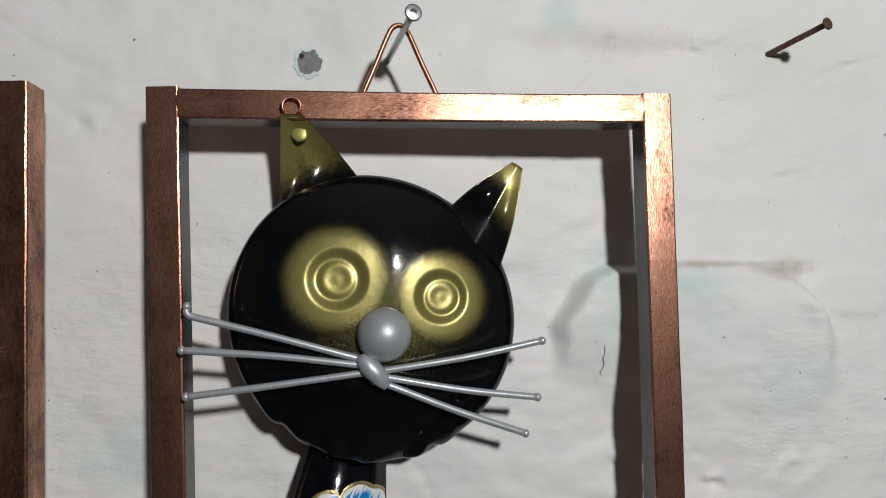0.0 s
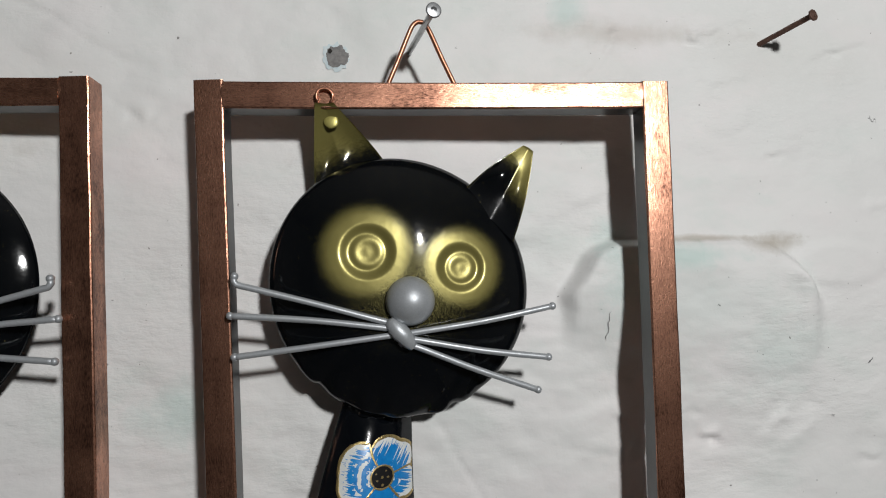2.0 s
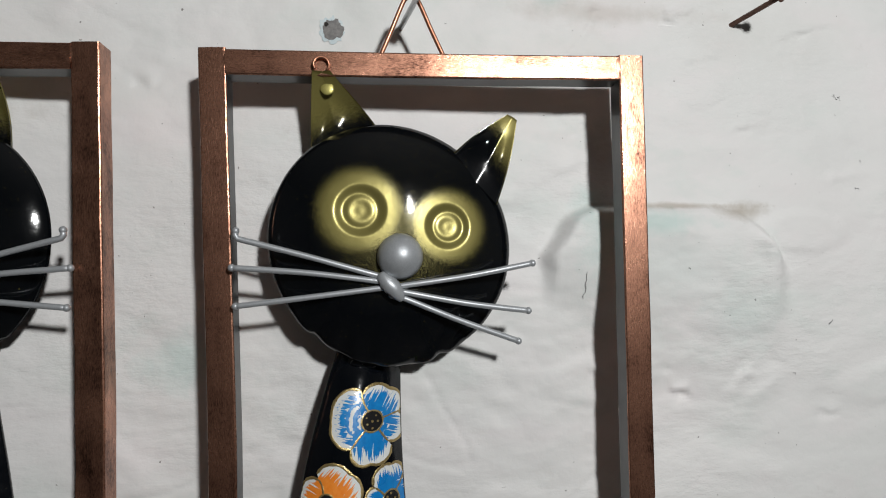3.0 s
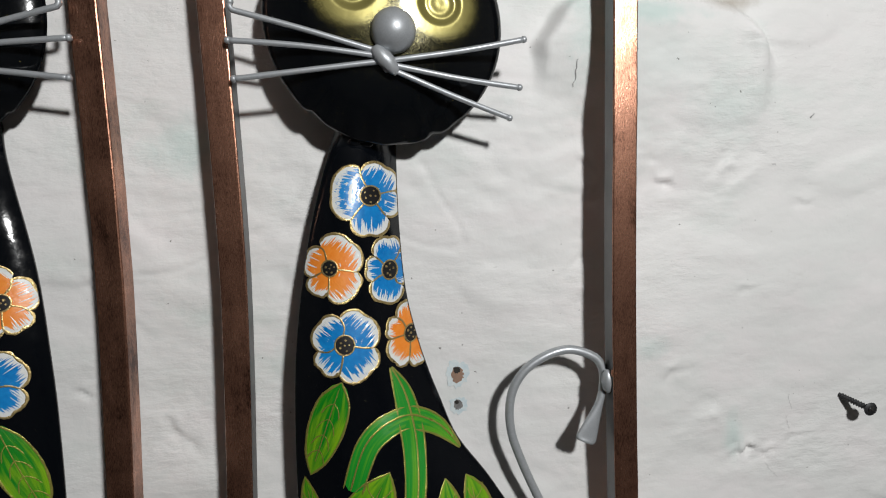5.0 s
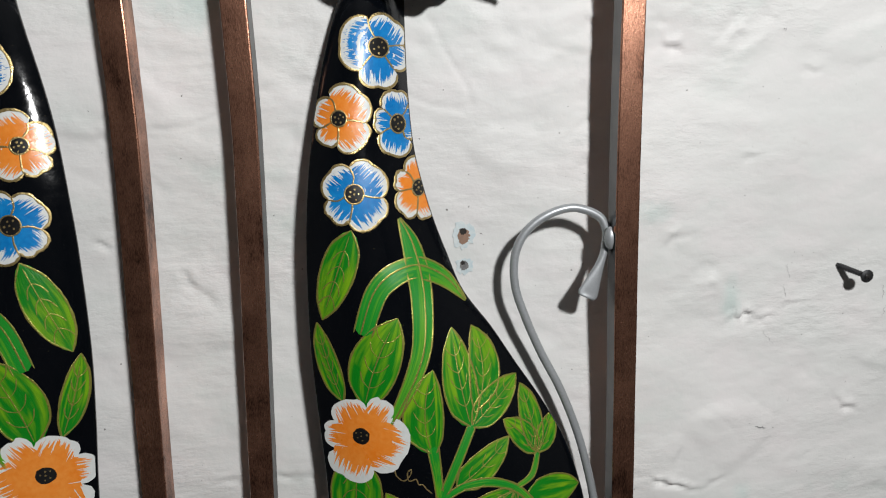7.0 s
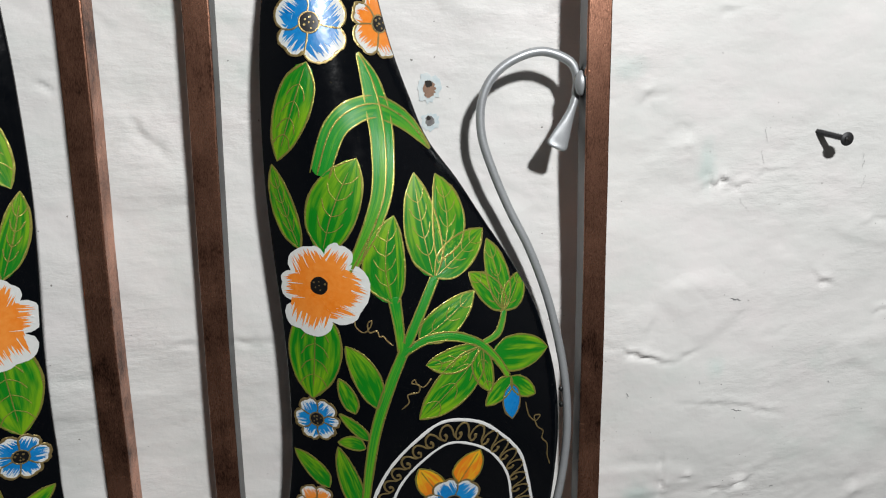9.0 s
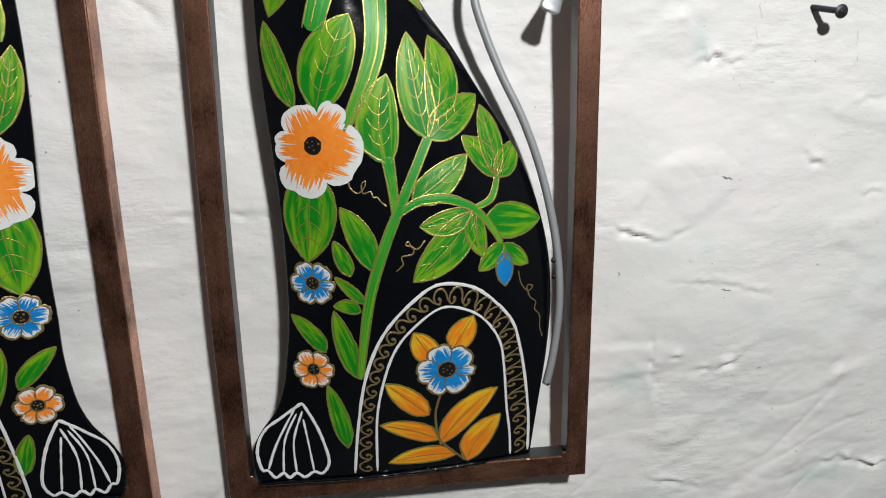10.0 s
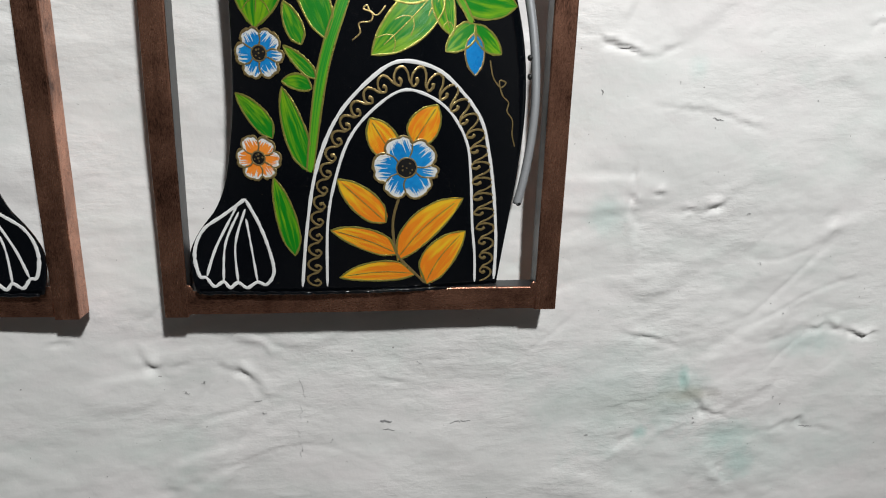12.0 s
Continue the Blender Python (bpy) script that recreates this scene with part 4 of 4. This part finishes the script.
def build_ornament(origin, side, seed, bow_l, bow_r, shift=(0.0, 0.0), foot=0.0, sway=None, arch=0.0, label="copper-framed black metal cat ornament with painted flowers and silver whiskers"):
    root = new("wall_ornament")
    root.location = origin
    tagged(root, label, "wall ornament", "framed ornaments on the wall")
    up = "square copper tube with brushed dark patina"
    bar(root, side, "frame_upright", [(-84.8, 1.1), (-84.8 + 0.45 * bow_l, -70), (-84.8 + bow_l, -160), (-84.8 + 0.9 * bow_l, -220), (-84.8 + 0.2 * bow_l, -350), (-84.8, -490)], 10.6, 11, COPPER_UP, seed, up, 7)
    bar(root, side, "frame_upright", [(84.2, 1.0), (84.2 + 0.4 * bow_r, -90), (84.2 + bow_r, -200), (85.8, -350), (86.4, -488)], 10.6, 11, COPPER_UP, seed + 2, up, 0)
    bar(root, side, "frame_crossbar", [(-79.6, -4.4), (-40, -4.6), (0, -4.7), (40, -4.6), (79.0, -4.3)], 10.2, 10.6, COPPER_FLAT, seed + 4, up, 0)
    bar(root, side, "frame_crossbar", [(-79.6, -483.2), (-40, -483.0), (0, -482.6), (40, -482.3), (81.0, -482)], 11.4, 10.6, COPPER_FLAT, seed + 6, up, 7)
    for x, z in ((-79.0, -3.4), (79.2, -3.2), (-79, -478.5), (80.4, -478)):
        blob(root, side, "weld_bead", (x, 0.35, z), 2.0, (1.2, 0.22, 2.0), COPPER_UP, "rough copper-painted weld")
    for x, z, r in ((-8.5, -478.3, 2.0), (30.0, -478.6, 2.6), (61.0, -477.6, 2.0)):
        blob(root, side, "weld_bead", (x, 0.6, z), r, (1.3, 0.45, 0.7), COPPER_FLAT, "rough copper-painted weld")
    wire = Shape()
    wire.tube(smooth_path([(-19.6, 5, -0.5), (-15.0, 4.4, 10), (-10.4, 3.6, 21.0), (-8.4, 3.4, 24.3), (-5.8, 3.4, 25.0), (-3.2, 3.6, 22.6), (2.0, 4.4, 11), (7.4, 5, -0.5)], 6), 0.95, 10)
    part("hanger_wire", wire, COPPER_WIRE, root, "bent copper hanging loop", side)
    SWAY[0] = sway
    body = build_body(root, side)
    paint_body(body, side, seed, shift, foot, arch)
    # crumpled solder under the chin and along the foot of the sheet
    for x, z, r in ((-33.5, -120.5, 1.7), (-29.5, -123.8, 2.2), (-24.5, -124.8, 2.0), (-19.0, -122.6, 2.2), (-15.0, -119.5, 1.6)):
        blob(root, side, "weld_bead", (x, body_y(x, z) - 0.4, z), r, (1.3, 0.7, 0.8), ENAMEL, "glossy black solder spot")
    seam = Shape()
    foot_line = [(x, body_y(x, -476.0) - 0.5 + 0.5 * noise.noise(Vector((x * 0.4, 3, seed))), -476.9 + 0.5 * noise.noise(Vector((x * 0.3, 9, seed)))) for x in np.linspace(-73, 62, 90)]
    seam.tube(foot_line, [0.9 + 0.5 * noise.noise(Vector((p[0] * 0.5, 5, seed))) for p in foot_line], 8)
    part("weld_seam", seam, ENAMEL, root, "glossy black weld along the bottom edge", side)
    build_head(root, side)
    ear = build_ear(root, side, (-46.8, -48), (-17.0, -33.0), (-45.9, -8.0), (-39.0, -8.0), (-35.0, -38.0), 10.0, -1.8, (0.0, 0.0), -2.0, 2.2, 3.0)
    loop = Shape()
    loop.tube([(-42.3 + 3.0 * math.cos(g), -1.4 - 0.8 * math.sin(g * 0.5), -5.6 + 2.9 * math.sin(g)) for g in np.linspace(-0.9, 3.9, 20)], 0.55, 8)
    part("eyelet", loop, COPPER_WIRE, ear, "curled metal eyelet over the frame", side)
    blob(ear, side, "rivet", (-40.3, 3.6, -13.6), 2.5, (1.1, 0.2, 1.1), GOLDEN, "flattened gold rivet")
    build_ear(root, side, (8.5, -40.5), (28.5, -60), (34.0, -21.6), (37.8, -24.0), (20.0, -51.0), 9.3, 10.0, (0.34, 0.0), 1.3, -1.9)
    nose = Shape()
    nose.ball((-12.2, -2.5, -81.6), 9.0, 28, 18)
    part("nose", nose, SILVER, root, "silver-painted ball nose", side)
    for sx, sz, ex, ez, ey in ((-19.5, -89.3, -73.4, -74.4, -5.0), (-19.8, -91.2, -76.0, -85.3, -3.4), (-19.6, -93.8, -74.6, -99.9, -3.0), (-11.5, -93.0, 40.6, -84.7, -1.0), (-11.0, -95.4, 38.9, -103.6, 0.5), (-12.4, -97.2, 34.9, -115.7, 2.0)):
        w = Shape()
        sag = 0.7 * math.sin(sx + ez)
        pts = smooth_path([(sx + 3.5 * (1 if ex < sx else -1), -2.6, sz - 1.0 * (1 if ez > sz else -1) * 0.3), (sx, -3.4, sz), ((sx + ex) / 2, (-3.6 + ey) / 2 - 0.4, (sz + ez) / 2 + sag), (ex, ey, ez)], 8)
        if ez > -80 and ex < sx:
            pts += [pts[-1] + np.array((-0.9, 0, 1.2)), pts[-1] + np.array((-0.7, 0, 3.0))]
        w.tube(pts, 1.18, 10)
        w.ball(pts[-1], 1.45, 10, 7)
        part("whisker", w, SILVER, root, "silver-painted wire", side)
    lump = Shape()
    lump.tube(smooth_path([(-20.0, -3.0, -88.2), (-18.4, -4.0, -90.0), (-15.6, -4.4, -93.2), (-12.8, -4.0, -96.6), (-11.6, -3.0, -98.6)], 4), [0.8, 1.6, 2.3, 2.7, 2.9, 3.1, 3.2, 3.3, 3.3, 3.2, 3.0, 2.7, 2.4, 2.2, 1.9, 1.4, 0.7], 12)
    lump.v = [(x + 0.5 * noise.noise(Vector((x, y, z)) * 0.5), y, z + 0.5 * noise.noise(Vector((z, x, y)) * 0.5)) for x, y, z in lump.v]
    part("whisker_joint", lump, SILVER, root, "silver-painted weld lump", side)
    SWAY[0] = None
    tail = Shape()
    pts = [(67.6, 6.0, -258.2), (71.0, 6.8, -250.5), (75.4, 8.0, -240.0), (77.4, 9.0, -231.5), (76.6, 9.0, -225.2), (72.6, 9.5, -220.2), (62.0, 10, -216.8), (50.6, 10, -219.5), (40.7, 10, -226.5), (35.3, 10, -237.2), (35.1, 10, -251.8), (39.8, 10, -266.9), (47.6, 10, -285.1), (57.1, 9.5, -303.9), (65.6, 9, -326.1), (71.6, 8, -348.9), (75.2, 7, -370), (76.4, 6, -390), (75.6, 6, -408), (73.4, 6, -425), (70.8, 6, -437.5)]
    path = smooth_path(pts, 6)
    rows = tail.tube(path, [2.0] * len(path), 12)
    # the end of the rod is hammered flat
    for i, row in enumerate(rows[:16]):
        k = 1.25 * (1 - i / 16) ** 1.5 * (0.45 if i == 0 else 0.8 if i == 1 else 1.0)
        c = path[i]
        d = path[i + 1] - path[i]
        d /= np.linalg.norm(d)
        q = np.cross(d, (0, 1, 0))
        for v in row:
            p = np.array(tail.v[v]) - c
            o = p @ q
            tail.v[v] = tuple(c + p + q * o * (1.5 * k - 0.36 * math.exp(-((i - 11) / 4) ** 2)) - np.array((0, p[1] * 0.65 * k, 0)))
    part("tail", tail, SILVER, root, "silver-painted bent rod", side)
    blob(root, side, "weld_bead", (77.9, 5.2, -230.5), 3.6, (0.85, 0.9, 1.45), SILVER, "silver-painted weld")
    blob(root, side, "weld_bead", (79.8, 1.6, -226.0), 1.9, (1.0, 0.9, 1.2), COPPER_WIRE, "bright copper weld beside the tail")
    for x, z in ((72.6, -372), (72.9, -380), (71.2, -437)):
        blob(root, side, "weld_bead", (x, 5.0, z), 1.15, (1, 0.9, 1.2), BLACK, "black weld spot")
    return root


build_ornament((-0.004, 0.2, 1.553), 1, 11, 5.0, -0.5)
build_ornament((-0.2200, 0.198, 1.5535), -1, 23, -4.5, 0.0, (-0.5, -9.0), 0.0, spline([(0, -6), (-60, -6.5), (-200, -8), (-380, -9), (-410, -6.5), (-435, -5.5), (-477, -4)]), -6.0, "copper-framed black metal cat ornament with flowers hanging beside its twin")


# ---- nails, screw and marks on the wall ----
def rod_thing(name, base, tip, r, head_r, mat, label, category, thread=False, thick=1.0):
    """A nail or screw driven into the wall, in metres."""
    b, t = Vector(base) / MM, Vector(tip) / MM
    d = (t - b).normalized()
    root = new(name)
    tagged(root, label, category)
    s = Shape()
    start = b - d * 12
    n = 60 if thread else 8
    path = [start.lerp(t, i / n) for i in range(n + 1)]
    s.tube(path, [r * (1.0 if not thread else (1.12 if i % 3 == 0 else 0.8)) for i in range(n + 1)], 12)
    part("shank", s, mat, root)
    h = Shape()
    if thread:
        d = (d + Vector((-0.45, -0.9, 0.1))).normalized()
        h.tube([t - d * 2.2, t - d * 0.3, t], [r, head_r, head_r * 0.93], 22)
        side = d.orthogonal().normalized()
        # dark ribs stand in for the shaded cross slot
        for g in (side, d.cross(side)):
            h.tube([t + d * 0.05 - g * head_r * 0.5, t + d * 0.05 + g * head_r * 0.5], head_r * 0.11, 6, 1)
    else:
        h.tube([t - d * thick, t - d * thick * 0.8, t - d * 0.15, t], [head_r * 0.9, head_r, head_r, head_r * 0.86], 20)
    part("head", h, [mat, HOLE_SHADE], root)
    return root


rod_thing("nail", (-0.0130, 0.2235, 1.5755), (-0.0058, 0.189, 1.5765), 1.25, 2.9, STEEL, "bright steel nail holding the copper hanging loop", "nail")
rod_thing("nail", (-0.2110, 0.2135, 1.5745), (-0.2150, 0.184, 1.5755), 1.25, 2.9, STEEL, "bright steel nail holding the copper hanging loop", "nail")
rod_thing("nail", (0.1455, 0.2315, 1.5830), (0.1535, 0.2095, 1.5855), 1.2, 2.4, RUST, "bent rusty brown nail in bare plaster", "nail")
rod_thing("screw", (0.2082, 0.2340, 1.2984), (0.2138, 0.2218, 1.2955), 1.5, 3.4, DARK_STEEL, "dark screw with a cross head sticking out of plaster", "screw", True)


def chip(name, x, z, r, layers, label, seed):
    """A spot where paint and plaster broke away: ragged rims inside one another, the innermost coloured like a hole's
    shade.
    """
    rng = random.Random(seed)
    s = Shape()
    for k, (size, dx, dz) in enumerate(layers):
        ring = []
        n = 30
        for i in range(n):
            a = 2 * math.pi * i / n
            q = r * size * (1 + 0.22 * noise.noise(Vector((math.cos(a) * 1.6, math.sin(a) * 1.6, seed + k))) + rng.uniform(-0.15, 0.15))
            px, pz = x + dx * r + q * math.cos(a), z + dz * r + 1.08 * q * math.sin(a)
            ring.append(s.vert((px / MM, wall_y(px, pz) / MM - 0.35 - 0.15 * k, pz / MM)))
        px, pz = x + dx * r, z + dz * r
        mid = s.vert((px / MM, wall_y(px, pz) / MM - 0.35 - 0.15 * k, pz / MM))
        for i in range(n):
            s.face((mid, ring[i], ring[(i + 1) % n]), k)
    return s


for name, x, z, r, layers, mats, label, seed in (
        ("plaster_chip", -0.0445, 1.5735, 0.0052, ((1.05, 0, 0), (0.84, 0.04, 0.02), (0.18, -0.45, 0.4)), [CHIP_BLUE, CHIP_GREY, HOLE_SHADE], "chipped plaster spot with a faded blue rim", 3),
        ("plaster_chip", 0.0095, 1.3217, 0.0046, ((1.25, 0.03, 0), (0.70, 0.08, -0.05), (0.34, 0.05, 0.5)), [CHIP_BLUE, CHIP_BROWN, HOLE_SHADE], "broken drill hole with pale blue rim", 5),
        ("plaster_chip", 0.0100, 1.3070, 0.0032, ((1.3, 0.1, 0), (0.70, 0.0, 0.05), (0.3, -0.2, 0.4)), [CHIP_BLUE, CHIP_GREY, HOLE_SHADE], "small chipped plaster hole", 7)):
    ob = part(name, chip(name, x, z, r, layers, label, seed), mats, WALL, label)

# thin scuffs and hairlines in the limewash
fleck = random.Random(5)
flecks = [(fleck.uniform(0.10, 0.24), fleck.uniform(0.98, 1.60), fleck.uniform(-0.002, 0.002), fleck.uniform(-0.002, 0.002), fleck.uniform(0.10, 0.2)) for _ in range(14)]
flecks += [(fleck.uniform(-0.12, 0.06), fleck.uniform(0.96, 1.04), fleck.uniform(-0.003, 0.003), fleck.uniform(-0.002, 0.002), fleck.uniform(0.12, 0.25)) for _ in range(6)]
for x, z, dx, dz, w in (*flecks, (0.0065, 0.9950, 0.006, 0.0, 0.7), (0.046, 0.9945, 0.011, 0.0008, 0.35), (0.0655, 1.4590, -0.002, -0.012, 0.22), (-0.0360, 1.0150, -0.002, 0.012, 0.11), (-0.0372, 1.0020, 0.001, 0.009, 0.09), (-0.0385, 0.9905, -0.001, 0.006, 0.07), (-0.0375, 0.9800, 0.001, 0.009, 0.12), (0.1790, 1.2975, -0.0015, 0.008, 0.07), (0.1778, 1.2870, -0.001, 0.007, 0.06), (0.2331, 1.2835, -0.001, 0.009, 0.07), (0.2342, 1.2730, 0.002, 0.007, 0.08), (0.1685, 1.2630, 0.006, -0.008, 0.06), (0.1655, 1.2150, 0.006, -0.0012, 0.30), (0.1970, 1.5490, 0.003, -0.003, 0.2), (0.1993, 1.5487, 0.0018, 0.0016, 0.16), (0.0081, 0.9902, 0.006, 0.0, 0.3), (0.169, 1.155, 0.005, -0.001, 0.3), (0.254, 0.978, 0.008, 0.0, 0.35)):
    s = Shape()
    rows = []
    for k in range(13):
        t = k / 12
        px, pz = x + dx * (t - 0.5) + 0.0016 * noise.noise(Vector((t * 4, x * 90, z))), z + dz * (t - 0.5) + 0.0012 * noise.noise(Vector((t * 5, 3, x * 70)))
        h = w * MM * (0.25 + abs(math.sin(math.pi * t)) * (0.6 + 0.6 * noise.noise(Vector((t * 9, 1, z * 50)))))
        n = (0, 1) if abs(dx) > abs(dz) else (1, 0)
        rows.append([s.vert(((px + g * h * n[0]) / MM, wall_y(px, pz) / MM - 0.4, (pz + g * h * n[1]) / MM)) for g in (-1, 1)])
    s.grid(rows)
    part("scuff", s, PENCIL, WALL, "thin grey scuff mark")
